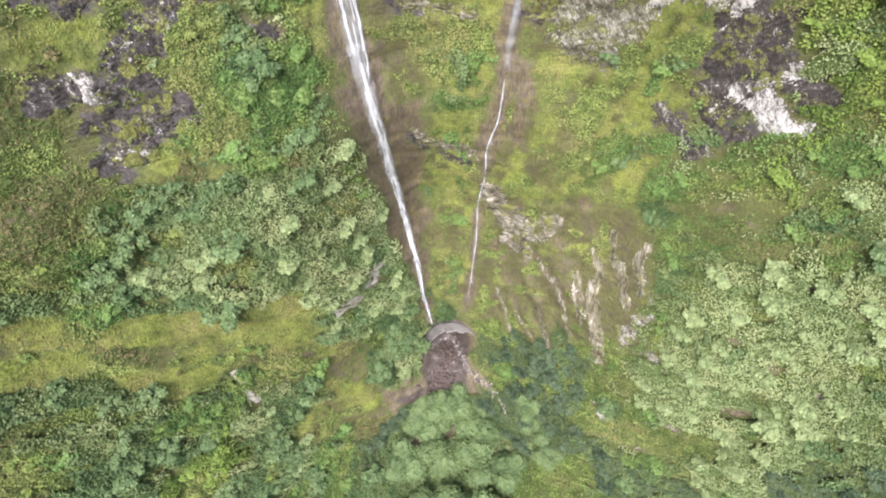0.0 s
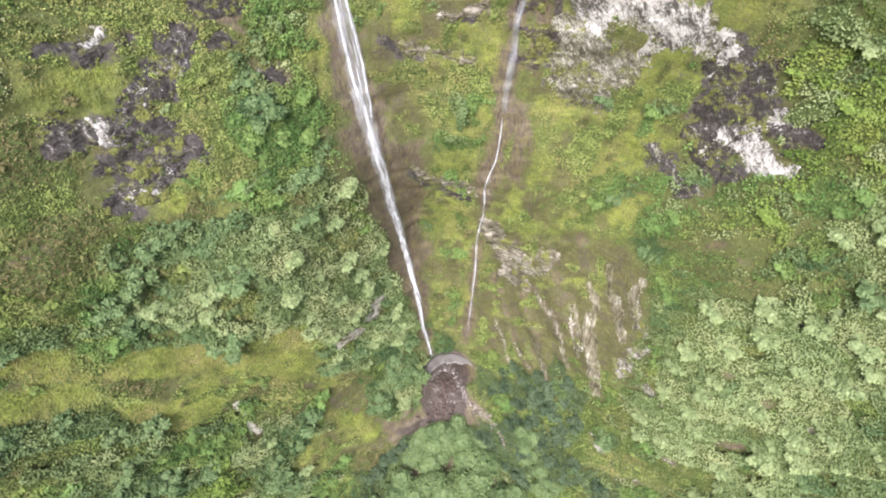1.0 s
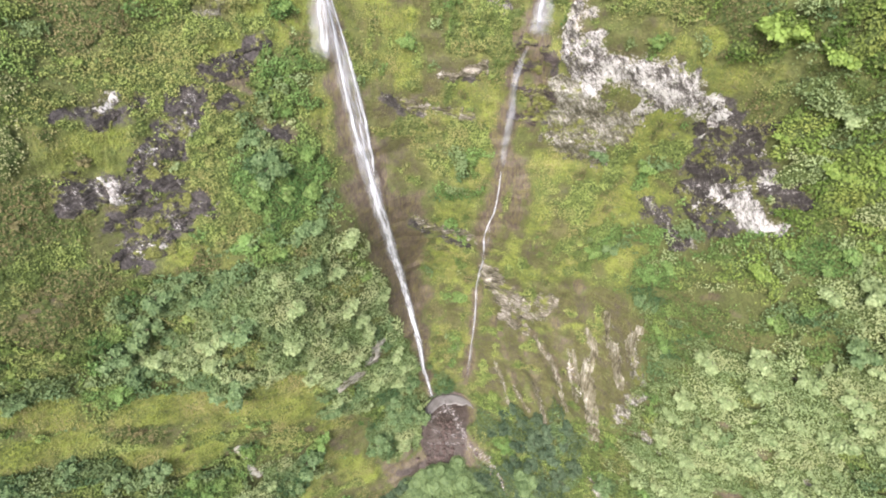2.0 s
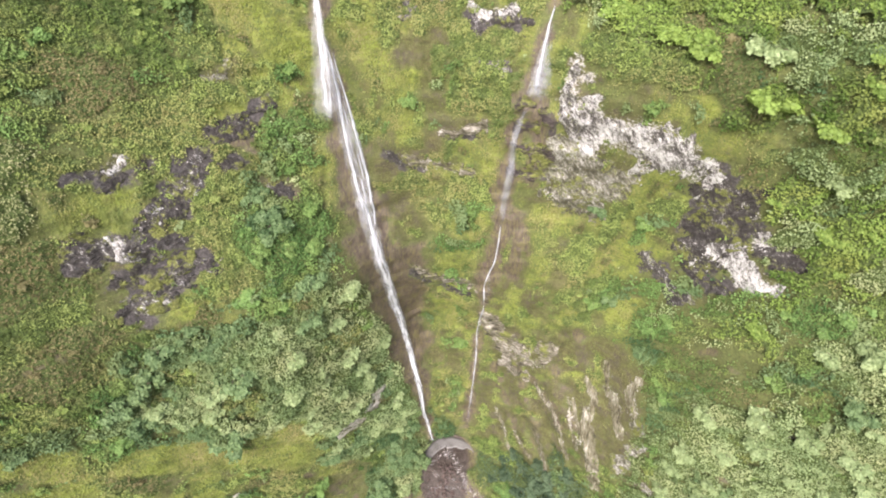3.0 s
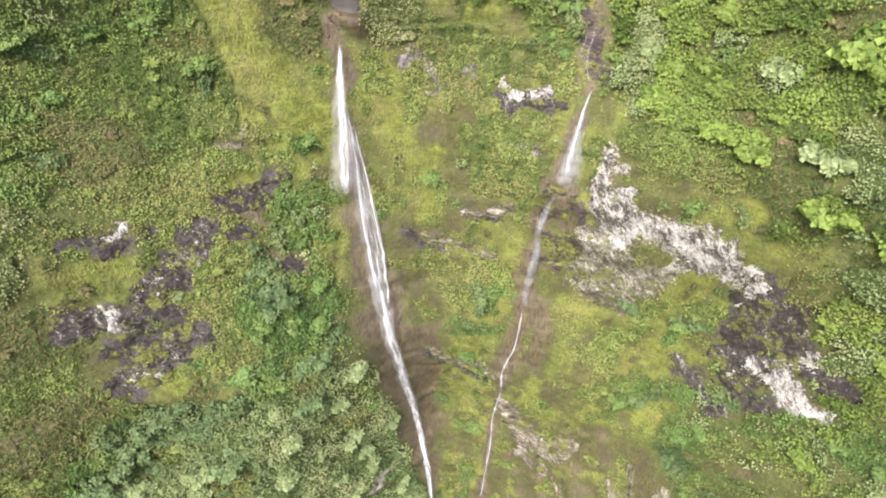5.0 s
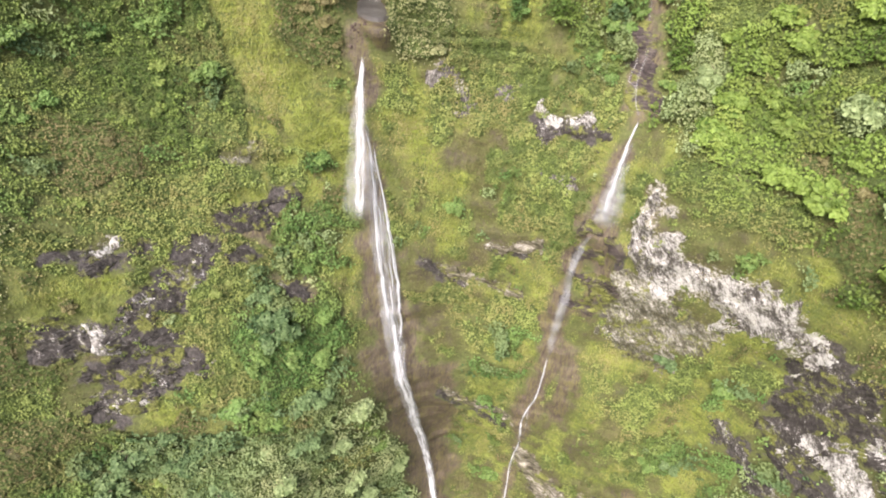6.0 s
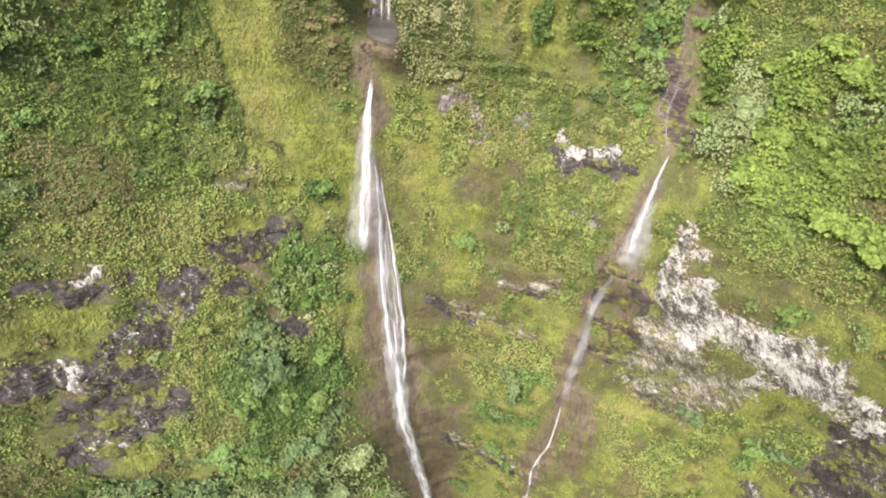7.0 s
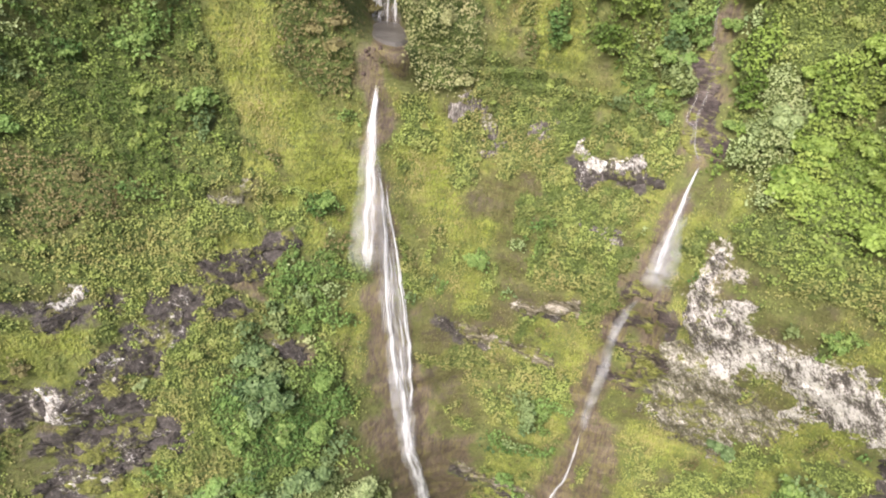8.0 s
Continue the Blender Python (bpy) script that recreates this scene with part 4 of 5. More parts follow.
LOWER_STRANDS = [
    (on_land([(-8.7, 49.0), (-7.8, 45.2), (-6.6, 40.6), (-5.7, 35.8), (-4.9, 31.0), (-3.4, 23.3), (-1.5, 15.4), (-0.5, 8.7), (0.4, 5.0), (0.9, 2.4)], 0.3),
     [0.3, 0.8, 1.35, 1.45, 1.35, 1.2, 1.0, 0.8, 0.6, 0.6], FOAM, 0.2),
    (on_land([(-9.6, 50.0), (-8.4, 45.2), (-6.9, 40.0), (-5.3, 32.0), (-3.6, 24.0)], 0.22), [1.0, 2.4, 2.6, 2.2, 1.4], SPRAY, 0.1),
    (on_land([(-12.2, 64.5), (-11.0, 59.5), (-10.0, 54.5), (-8.9, 49.5), (-8.0, 45.5)], 0.4), [0.4, 1.5, 2.2, 2.4, 1.8], SPRAY, 0.1),
    (on_land([(0.5, 4.6), (1.1, 2.6), (1.3, 2.0)], 0.3), [0.3, 0.35, 0.4], FOAM, 0.2),
]
waterfall("tall white waterfall sliding down a wet brown rock face", UPPER_STRANDS + LOWER_STRANDS)
SIDE_FALL = [
    (falling(at_land(12.7, 71.0, 0.25), at_land(11.2, 61.8, 0.6)), [0.2, 0.35, 0.45, 0.6, 0.5], FOAM, 0.3),
    (falling(at_land(12.5, 69.0, 0.5), at_land(11.1, 61.4, 0.8)), [0.3, 1.0, 1.6, 2.0], SPRAY, 0.25),
    (falling(at_land(12.5, 67.0, 0.6), at_land(11.6, 61.0, 0.9)), [0.3, 1.4, 2.4, 3.0], SPRAY, 0.25),
    (on_land([(10.4, 60.0), (9.7, 57.6), (9.5, 52.7), (9.3, 49.3), (9.2, 46.0)], 0.55), [0.4, 0.9, 1.2, 1.2, 0.6], SPRAY, 0.15),
    (on_land([(10.5, 60.2), (9.8, 57.0), (9.5, 52.0), (9.2, 47.0)], 0.7), [0.3, 0.6, 0.9, 0.5], SPRAY, 0.1),
]
SIDE_RUN = [
    (on_land([(9.2, 46.0), (8.9, 40.5), (7.9, 36.6), (8.1, 32.4)], 0.22), [0.2, 0.28, 0.3, 0.4], FOAM, 0.25),
    (on_land([(9.1, 41.5), (8.4, 38.5), (8.5, 35.5), (8.3, 33.0)], 0.2), [0.15, 0.25, 0.3, 0.15], VEIL, 0.25),
    (on_land(SIDE_STREAM[10:], 0.3), [0.4, 0.34, 0.34, 0.3, 0.25], VEIL, 0.2),
    (on_land([(8.2, 32.6), (7.6, 27.5), (7.8, 21.0), (7.6, 14.0), (7.4, 8.0)], 0.3), [0.3, 0.2, 0.24, 0.2, 0.15], FOAM, 0.2),
]
waterfall("thin white side waterfall over brown rock", SIDE_FALL + SIDE_RUN)
waterfall("narrow rivulets running over brown rock under leaning trees", [
    (on_land([(11.4, 83.4), (11.6, 81.7), (11.9, 79.6)], 0.2), [0.2, 0.2, 0.18], VEIL, 0.25),
    (on_land([(12.2, 77.6), (12.2, 76.3), (11.9, 75.0), (12.0, 73.7), (12.2, 72.3), (12.7, 71.2)], 0.2), [0.16, 0.2, 0.18, 0.2, 0.26, 0.3], VEIL, 0.25),
    (on_land([(11.3, 77.7), (11.5, 76.2), (11.2, 75.0), (11.2, 74.5), (11.8, 74.0), (11.8, 72.3)], 0.2), [0.12, 0.17, 0.15, 0.17, 0.15, 0.12], VEIL, 0.25),
])


def shelf_back(k):
    """The middle of the back rim of a shelf: where its water ends against the rock."""
    cu, cv, ru, rv, z, slant = SHELVES[k]
    v = cv + rv * 0.8
    w = (z - v * math.sin(LEAN)) / math.cos(LEAN)
    return np.array((cu + slant * (v - cv), v * UP_V[1] + w * OUT_W[1], z))


back = shelf_back(1)
head_strands = []
for du, wide in ((-1.45, 0.8), (-0.95, 0.45), (-0.25, 0.25), (0.45, 0.35), (1.2, 0.28)):
    foot = back + np.array((du + 0.3, -0.9, 0.05))
    head_strands.append((falling(foot + np.array((0.1, 0.75, 10.0)), foot), [wide * 0.7, wide, wide * 1.15], FOAM, 0.3))
foot = back + np.array((0.3, -0.7, 0.05))
head_strands.append((falling(foot + np.array((0.1, 0.75, 10.0)), foot), [2.8, 3.0, 3.2], VEIL, 0.05))
waterfall("white cascade of separate threads dropping into a pool", head_strands)


def pool(label, material, cu, cv, ru, rv, z, slant=0.0):
    """A water surface with an uneven rim, level at z, with the thickness of its water below."""
    n, rings = 56, 8
    a = np.linspace(0, 2 * np.pi, n, endpoint=False)
    rim = 1 + 0.10 * value_noise(2 * np.cos(a), 2 * np.sin(a), 0, 91) + 0.05 * value_noise(5 * np.cos(a), 5 * np.sin(a), 0, 92)
    cy = (z - cv * math.sin(LEAN)) / math.cos(LEAN) * OUT_W[1] + cv * UP_V[1]
    verts = []
    for k in range(rings + 1):
        r = (k + 0.01) / rings
        verts.append(np.stack([cu + r * ru * rim * np.cos(a) + slant * r * rv * rim * np.sin(a), cy + r * rv * rim * np.sin(a), np.full(n, z + 0.12 - (0.5 if k == rings else 0))], -1))
    i = np.arange((rings + 1) * n).reshape(rings + 1, n)
    j = np.roll(i, -1, axis=1)
    faces = np.stack([i[:-1], i[1:], j[1:], j[:-1]], -1).reshape(-1, 4)
    return tagged(new("pool", mesh_from("pool", np.concatenate(verts), faces, material)), label, "pool", kind="structure")



def crescent(label, material, z):
    """The lower pool: a crescent of water round the head of the stony fan."""
    s = np.linspace(0, 1, 49)
    a, b = np.radians(208 - 190 * s), np.radians(176 - 138 * s)
    outer = np.stack([4.4 + 4.6 * np.cos(a), -0.1 + 4.25 * np.sin(a)], -1) + 0.16 * fractal(s * 9, 0 * s, 1.0, 3, 93)[:, None]
    inner = np.stack([5.1 + 4.3 * np.cos(b), -2.2 + 4.4 * np.sin(b)], -1) + 0.45 * fractal(s * 9, 0 * s, 0.7, 3, 95)[:, None]
    inner = inner + (outer - inner) * np.maximum(np.abs(2 * s - 1) ** 6, 0.02)[:, None]
    rows = [(0.0, -0.5)] + [(k / 6, 0.0) for k in range(7)] + [(1.0, -0.5)]
    verts = np.concatenate([np.column_stack([inner + (outer - inner) * k, np.full(len(s), z + d)]) for k, d in rows])
    return tagged(new("pool", mesh_from("pool", verts, grid_faces(len(rows), len(s)), material)), label, "pool", kind="structure")


crescent("foaming pool, grey with painted sky reflection, at the foot of the waterfall", POOL, -0.43)
pool("small grey-brown plunge pool below the cascade", DEEP_POOL, -13.7, 77.5, 1.8, 3.6, 87.3, -0.35)
stream = tagged(new("stream"), "white broken stream running down a bed of brown stones", "stream")
for n, (line, widths, lift) in enumerate([
    ([(3.2, 0.6), (4.8, -0.4), (6.2, -1.8), (7.0, -3.4), (7.5, -5.2)], [1.6, 2.4, 2.2, 1.8, 1.4], 0.25),
    ([(7.0, -4.2), (8.2, -5.8), (9.8, -6.5), (12.3, -7.7), (14.3, -10.2), (15.6, -12.9)], [1.1, 2.0, 2.5, 2.2, 1.6, 0.7], 0.3),
    ([(0.4, -5.4), (1.8, -6.0), (3.4, -5.8), (5.4, -5.9), (7.2, -5.4)], [0.4, 0.7, 0.5, 0.7, 0.5], 0.2),
    ([(0.6, -1.6), (1.8, -0.9), (3.2, -0.2), (4.6, -0.6)], [0.6, 1.6, 1.8, 0.8], 0.25),
    ([(1.2, -2.4), (2.8, -3.2), (4.6, -4.2), (6.0, -4.8)], [0.8, 1.2, 1.2, 0.8], 0.22),
]):
    part("rapid", strand_mesh("rapid", on_land(line, lift), widths, FLECKS, 0.1, 3 + n), stream)

# ---- rock outcrops ----


def cells(x, y, size, seed):
    """Broken blocks: each place gets its block's number (0 to 1) and its distance to the block's edge."""
    x, y = np.asarray(x, float) / size, np.asarray(y, float) / size
    ix, iy = np.floor(x).astype(np.int64), np.floor(y).astype(np.int64)
    d1, d2, number = np.full(x.shape, 9.0), np.full(x.shape, 9.0), np.zeros(x.shape)
    for dx in (-1, 0, 1):
        for dy in (-1, 0, 1):
            px = ix + dx + lattice(ix + dx, iy + dy, 0, seed)
            py = iy + dy + lattice(ix + dx, iy + dy, 1, seed)
            d = np.hypot(x - px, y - py)
            nearer = d < d1
            d2 = np.where(nearer, d1, np.minimum(d2, d))
            number = np.where(nearer, lattice(ix + dx, iy + dy, 2, seed), number)
            d1 = np.where(nearer, d, d1)
    return number, d2 - d1, d1


def boulder_mesh(seed, material):
    bm = bmesh.new()
    bmesh.ops.create_icosphere(bm, subdivisions=2, radius=0.5)
    rng = random.Random(seed)
    cuts = [Vector((rng.uniform(-1, 1), rng.uniform(-1, 1), rng.uniform(-0.6, 1))).normalized() for _ in range(7)]
    for vert in bm.verts:
        for c in cuts:
            over = vert.co.dot(c) - rng.uniform(0.30, 0.34)
            if over > 0:
                vert.co -= c * over * 0.85
        vert.co.z *= 0.75
    me = bpy.data.meshes.new("boulder")
    bm.to_mesh(me)
    bm.free()
    me.materials.append(material)
    return me


BLOCKS = {}


def outcrop(label, line, wide, material, out=0.6, block=0.9, seed=0, tall=1.0):
    """Broken rock standing out of the slope along a line of u, v."""
    u = np.array([p[0] for p in line], float)
    v = np.array([p[1] for p in line], float)
    step = max(0.14, min(0.22, wide / 8))
    us = np.arange(u.min() - wide, u.max() + wide + step, step)
    vs = np.arange(v.min() - wide, v.max() + wide + step, step)
    gu, gv = np.meshgrid(us, vs)
    d, along = to_line(gu, gv, line if len(line) > 1 else [line[0], (line[0][0] + 0.1, line[0][1])])
    ragged = 0.6 if material is DARK_ROCK else 0.36
    rib = label in (RIB, SEAM)
    if wide < 1.35 and not rib:
        ragged = 0.55
    d = d + wide * (0.1 if rib else ragged) * fractal(gu, gv, wide * 0.9, 3, 50 + seed) + 0.42 * min(wide, 1.8) * fractal(gu, gv * (0.15 if rib else 0.6), 0.8, 4, 90 + seed)
    if material in (DARK_ROCK, WET_ROCK) or wide > 1.35 and material in (GREY_ROCK, MOTTLED):
        height = gv * UP_V[2] + land(gu, gv) * OUT_W[2]
        d = d + 0.38 * min(wide, 2.2) * fractal(gu * 0.4, height * 1.7, 1.0, 4, 120 + seed)
    mask = np.clip((wide * (0.62 if wide < 1.3 else 0.48) - d) / (wide * 0.3), -1, 1)
    number, edge, _ = cells(gu + 0.3 * fractal(gu, gv, 1.2, 2, 61), gv * tall, block, 60 + seed)
    small, small_edge, _ = cells(gu, gv * tall, block * 0.38, 80 + seed)
    high = out * (0.35 + 0.75 * number) * np.clip(edge * 4, 0.25, 1) + 0.22 * out * small * np.clip(small_edge * 5, 0, 1)
    if wide < 1.35 or material is LAYERS:
        high = out * (0.55 + 0.5 * fractal(gu, gv * (0.3 if rib else 1.6), 0.9, 3, 66 + seed))
    lift = np.where(mask > 0, np.sqrt(np.maximum(mask, 0)) * high * 0.6 + 0.06, 0.06 + mask * 1.2)
    keep = (mask > -0.9).ravel()
    faces = grid_faces(len(vs), len(us))
    faces = faces[keep[faces].all(1)]
    used = np.unique(faces)
    index = np.full(keep.size, -1)
    index[used] = np.arange(len(used))
    verts = spot(gu, gv, lift).reshape(-1, 3)[used]
    thing = tagged(new("rock_outcrop"), label, "rock", "outcrops on the cliff")
    part("rock_face", mesh_from("rock_face", verts, index[faces], material, False), thing)
    # loose and proud blocks along the face
    if material.name not in BLOCKS:
        BLOCKS[material.name] = [boulder_mesh(20 + k, material) for k in range(4)]
    rng = random.Random(seed)
    inside = np.argwhere(mask > 0.15)
    for _ in range(0 if rib or material is LAYERS else min(18, max(2, len(inside) // (90 if material.name != "dark_rock" else 45)))):
        a, b = inside[rng.randrange(len(inside))]
        size = rng.uniform(0.25, 0.75) * min(1.0, wide * 0.6)
        piece = part("block", BLOCKS[material.name][rng.randrange(4)], thing)
        place = spot(gu[a, b], gv[a, b], lift[a, b] - 0.12 * size)
        piece.matrix_world = Matrix.Translation(place) @ pose(0, 0, 0, rng.uniform(10, 60), rng.uniform(-30, 30), rng.uniform(-40, 40)) @ Matrix.Diagonal((size * rng.uniform(0.7, 1.3), size * 0.8, size * rng.uniform(0.6, 1.2), 1))
    return thing


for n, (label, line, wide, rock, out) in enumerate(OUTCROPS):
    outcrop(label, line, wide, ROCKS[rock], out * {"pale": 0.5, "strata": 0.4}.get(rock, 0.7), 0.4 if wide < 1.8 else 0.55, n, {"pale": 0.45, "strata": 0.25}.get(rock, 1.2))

STONES = [boulder_mesh(k, STONE_MAT) for k in range(5)]
stones = random.Random(5)
for _ in range(260):
    if stones.random() < 0.7:
        k, spread = stones.random() * (len(STONE_BED) - 2), 1.7
        a, b = STONE_BED[int(k)], STONE_BED[int(k) + 1]
    else:
        k, spread = stones.random() * (len(OUTFLOW) - 3), 0.8
        a, b = OUTFLOW[int(k)], OUTFLOW[int(k) + 1]
    u = a[0] + (b[0] - a[0]) * (k % 1) + stones.gauss(0, spread)
    v = a[1] + (b[1] - a[1]) * (k % 1) + stones.gauss(0, 0.9)
    if v > 0.2:
        continue
    size = 0.25 + 0.75 * stones.random() ** 2.5
    stone = new("boulder", STONES[stones.randrange(5)])
    stone.matrix_world = Matrix.Translation(at_land(u, v, 0.08 * size)) @ pose(0, 0, 0, stones.uniform(0, 40), stones.uniform(0, 40), stones.uniform(0, 360)) @ Matrix.Scale(size, 4)
    tagged(stone, "brown-grey stone lying in the stream bed", "stone", "stones of the stream bed")

for _ in range(14):
    size = stones.uniform(0.2, 0.5)
    stone = new("boulder", STONES[stones.randrange(5)])
    stone.matrix_world = Matrix.Translation(at_land(stones.uniform(-14.6, -12.8), stones.uniform(73.2, 75.2), 0.06 * size)) @ pose(0, 0, 0, stones.uniform(0, 40), stones.uniform(0, 40), stones.uniform(0, 360)) @ Matrix.Scale(size, 4)
    tagged(stone, "brown-grey stone below the plunge pool", "stone", "stones below the plunge pool")

# ---- foliage ----
grow = np.random.default_rng(8)


def leaf_cloud(centres, outward, size, tint, warm, lie=None, slim=(0.32, 0.5), loose=0.55):
    """Blades as folded diamonds: base, side, tip, side. lie: the way that grass lies."""
    n = len(centres)
    normal = outward + loose * grow.normal(size=(n, 3))
    normal /= np.linalg.norm(normal, axis=1)[:, None] + 1e-9
    way = np.cross(normal, grow.normal(size=(n, 3))) if lie is None else lie + 0.45 * grow.normal(size=(n, 3))
    way -= normal * (way * normal).sum(1)[:, None]
    way /= np.linalg.norm(way, axis=1)[:, None] + 1e-9
    side = np.cross(normal, way)
    length, breadth = size[:, None], (size * grow.uniform(*slim, n))[:, None]
    droop = normal * length * grow.uniform(0.05, 0.22, n)[:, None]
    verts = np.stack([centres - way * length / 2, centres + side * breadth + droop, centres + way * length / 2 - droop * 0.4, centres - side * breadth + droop], 1)
    faces = np.arange(4 * n).reshape(n, 4)
    return verts.reshape(-1, 3), faces, {"tint": np.repeat(np.clip(tint, 0, 1), 4), "warm": np.repeat(np.clip(warm, 0, 1), 4)}


def dome(n, up):
    """Directions spread over the upper part of a ball about up."""
    d = grow.normal(size=(n, 3))
    d /= np.linalg.norm(d, axis=1)[:, None]
    below = d @ up < -0.15
    d[below] -= 2 * np.outer(d[below] @ up, up)
    return d


def crown_mesh(name, material, lobes, leaf, leaves, spread, tall, seed, lobe=0.29):
    """A crown of separate uneven lobes of leaves round the middle of a tree 1 m in radius."""
    up = np.array((0.0, -0.25, 0.97))
    centres, outward, tints, hearts = [], [], [], []
    shade = 0.13 * grow.normal()
    for k in range(lobes):
        a = 2.4 * k + 0.8 * grow.random()
        r = spread * math.sqrt((k + 0.3) / lobes)
        middle = np.array((r * math.cos(a), r * math.sin(a), tall * (0.75 + 0.5 * grow.random()) - 0.55 * r))
        size = lobe + 0.17 * grow.random()
        hearts.append((middle, size))
        d = dome(leaves // lobes, up)
        uneven = 1 + 0.28 * value_noise(d[:, 0] * 2.2, d[:, 1] * 2.2, d[:, 2] * 2.2, seed + k)
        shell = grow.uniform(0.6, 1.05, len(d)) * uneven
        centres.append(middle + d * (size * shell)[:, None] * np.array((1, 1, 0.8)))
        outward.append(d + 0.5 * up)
        # tint grows with the shell, so inner leaves carry shade in their colour
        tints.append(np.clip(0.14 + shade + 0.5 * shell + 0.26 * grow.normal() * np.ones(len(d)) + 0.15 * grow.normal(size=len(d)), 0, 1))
    centres, outward, tints = np.concatenate(centres), np.concatenate(outward), np.concatenate(tints)
    warm = 0.02 + 0.2 * grow.random() + 0.05 * grow.normal(size=len(centres))
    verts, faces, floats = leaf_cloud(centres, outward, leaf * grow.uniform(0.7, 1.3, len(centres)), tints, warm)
    # the dense inside of each lobe
    th, ph = np.meshgrid(np.linspace(0.12, 2.2, 6), np.linspace(0, 2 * np.pi, 10), indexing="ij")
    ball = np.stack([np.sin(th) * np.cos(ph), np.sin(th) * np.sin(ph), np.cos(th)], -1).reshape(-1, 3)
    for k, (middle, size) in enumerate(hearts):
        uneven = 0.84 * (1 + 0.28 * value_noise(ball[:, 0] * 2.2, ball[:, 1] * 2.2, ball[:, 2] * 2.2, seed + k) + 0.13 * value_noise(ball[:, 0] * 6, ball[:, 1] * 6, ball[:, 2] * 6, seed + k))
        inside = middle + ball * (size * uneven)[:, None] * np.array((1, 1, 0.8))
        faces = np.concatenate([faces, grid_faces(6, 10) + len(verts)])
        verts = np.concatenate([verts, inside])
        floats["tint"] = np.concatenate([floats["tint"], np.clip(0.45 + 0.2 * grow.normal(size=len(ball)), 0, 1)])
        floats["warm"] = np.concatenate([floats["warm"], np.full(len(ball), 0.1)])
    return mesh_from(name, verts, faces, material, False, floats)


def trunk_mesh(seed):
    """A tapered, leaning trunk with limbs that reach into the crown, for a tree 1 m in radius."""
    rng = random.Random(seed)
    bm = bmesh.new()

    def limb(a, b, r0, r1):
        a, b = Vector(a), Vector(b)
        turn = (b - a).to_track_quat("Z", "Y").to_matrix().to_4x4()
        bmesh.ops.create_cone(bm, cap_ends=True, segments=6, radius1=r0, radius2=r1, depth=(b - a).length, matrix=Matrix.Translation((a + b) / 2) @ turn)

    fork = Vector((rng.uniform(-0.1, 0.1), -0.12, 0.42))
    limb((0, 0, -0.25), fork, 0.075, 0.05)
    for k in range(5):
        a = 1.26 * k + rng.random()
        elbow = fork + Vector((0.25 * math.cos(a), 0.25 * math.sin(a), 0.2))
        limb(fork, elbow, 0.04, 0.026)
        limb(elbow, elbow + Vector((0.26 * math.cos(a + 0.4), 0.26 * math.sin(a + 0.4), 0.18)), 0.025, 0.009)
    me = bpy.data.meshes.new("trunk")
    bm.to_mesh(me)
    bm.free()
    me.materials.append(BARK_MAT)
    return me


TREE_KINDS = {
    "grove": ("large tree with pale blue-green crown of round lobes", "tree", 3.0, 4.2, 5, 0.08, 3600, 0.85, 0.85),
    "broad": ("broad-leaved tree with blue-green rounded crown on the slope", "tree", 1.2, 2.6, 10, 0.19, 820, 0.95, 0.75),
    "ravine": ("dark blue-green tree in the damp ravine", "tree", 1.2, 2.2, 9, 0.19, 900, 0.85, 0.75),
    "brown": ("olive-brown withered shrub on the slope", "shrub", 0.6, 1.1, 7, 0.28, 360, 0.75, 0.55),
    "cream": ("cream-green shrub with dense small leaves", "shrub", 0.8, 1.4, 9, 0.2, 600, 0.7, 0.6),
    "bright": ("bright green leafy tree on the steep slope", "tree", 1.0, 2.1, 11, 0.23, 620, 0.78, 0.75),
    "pale": ("pale yellow-green tree on the steep slope", "tree", 1.1, 2.3, 10, 0.2, 760, 0.75, 0.65),
    "green": ("fresh green bushy tree beside the waterfall", "tree", 0.9, 1.7, 9, 0.23, 700, 0.75, 0.65),
    "dusky": ("dusky olive shrub on the slope", "shrub", 0.7, 1.3, 8, 0.26, 520, 0.75, 0.6),
    "mixed": ("small olive-green shrub among moss and rock", "shrub", 0.45, 0.9, 6, 0.34, 280, 0.7, 0.55),
}
TREE_MESHES = {}
for kind, (label, word, low, high, lobes, leaf, leaves, spread, tall) in TREE_KINDS.items():
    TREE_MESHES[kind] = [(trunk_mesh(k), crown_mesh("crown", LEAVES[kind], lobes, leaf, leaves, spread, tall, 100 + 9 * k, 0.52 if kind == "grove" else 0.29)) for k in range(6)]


def plant(kind, u, v, radius):
    label, word = TREE_KINDS[kind][:2]
    tree = tagged(new(word), label, word, word + "s of the mountainside")
    trunk, crown = TREE_MESHES[kind][grow.integers(6)]
    part("trunk", trunk, tree)
    part("crown", crown, tree)
    base = at_land(u, v, -0.05)
    wide = radius * grow.uniform(0.9, 1.1)
    tree.matrix_world = Matrix.Translation(base) @ pose(0, 0, 0, grow.uniform(4, 22), grow.uniform(-8, 8), 0) @ pose(0, 0, 0, 0, 0, grow.uniform(-50, 50)) @ Matrix.Diagonal((wide, wide, radius * grow.uniform(0.8, 1.1), 1))
    return tree


def share_at(u, v):
    share = cover_near(u, v)
    names = list(share)
    return names, np.stack([share[k] for k in names], -1)


# trees and large shrubs, spaced so that they do not stand in one another
many_u, many_v = grow.uniform(-52, 60, 5200), grow.uniform(-30, 92, 5200)
names, shares = share_at(many_u, many_v)
shares = shares / shares.sum(1, keepdims=True)
chosen = np.where(shares.max(1) > 0.6, shares.argmax(1), -1)
planted, counts = [], {k: 0 for k in TREE_KINDS}
MOST = {"grove": 0, "ravine": 30, "brown": 20, "cream": 6, "broad": 110, "bright": 105, "pale": 150, "green": 70, "dusky": 40, "mixed": 45}
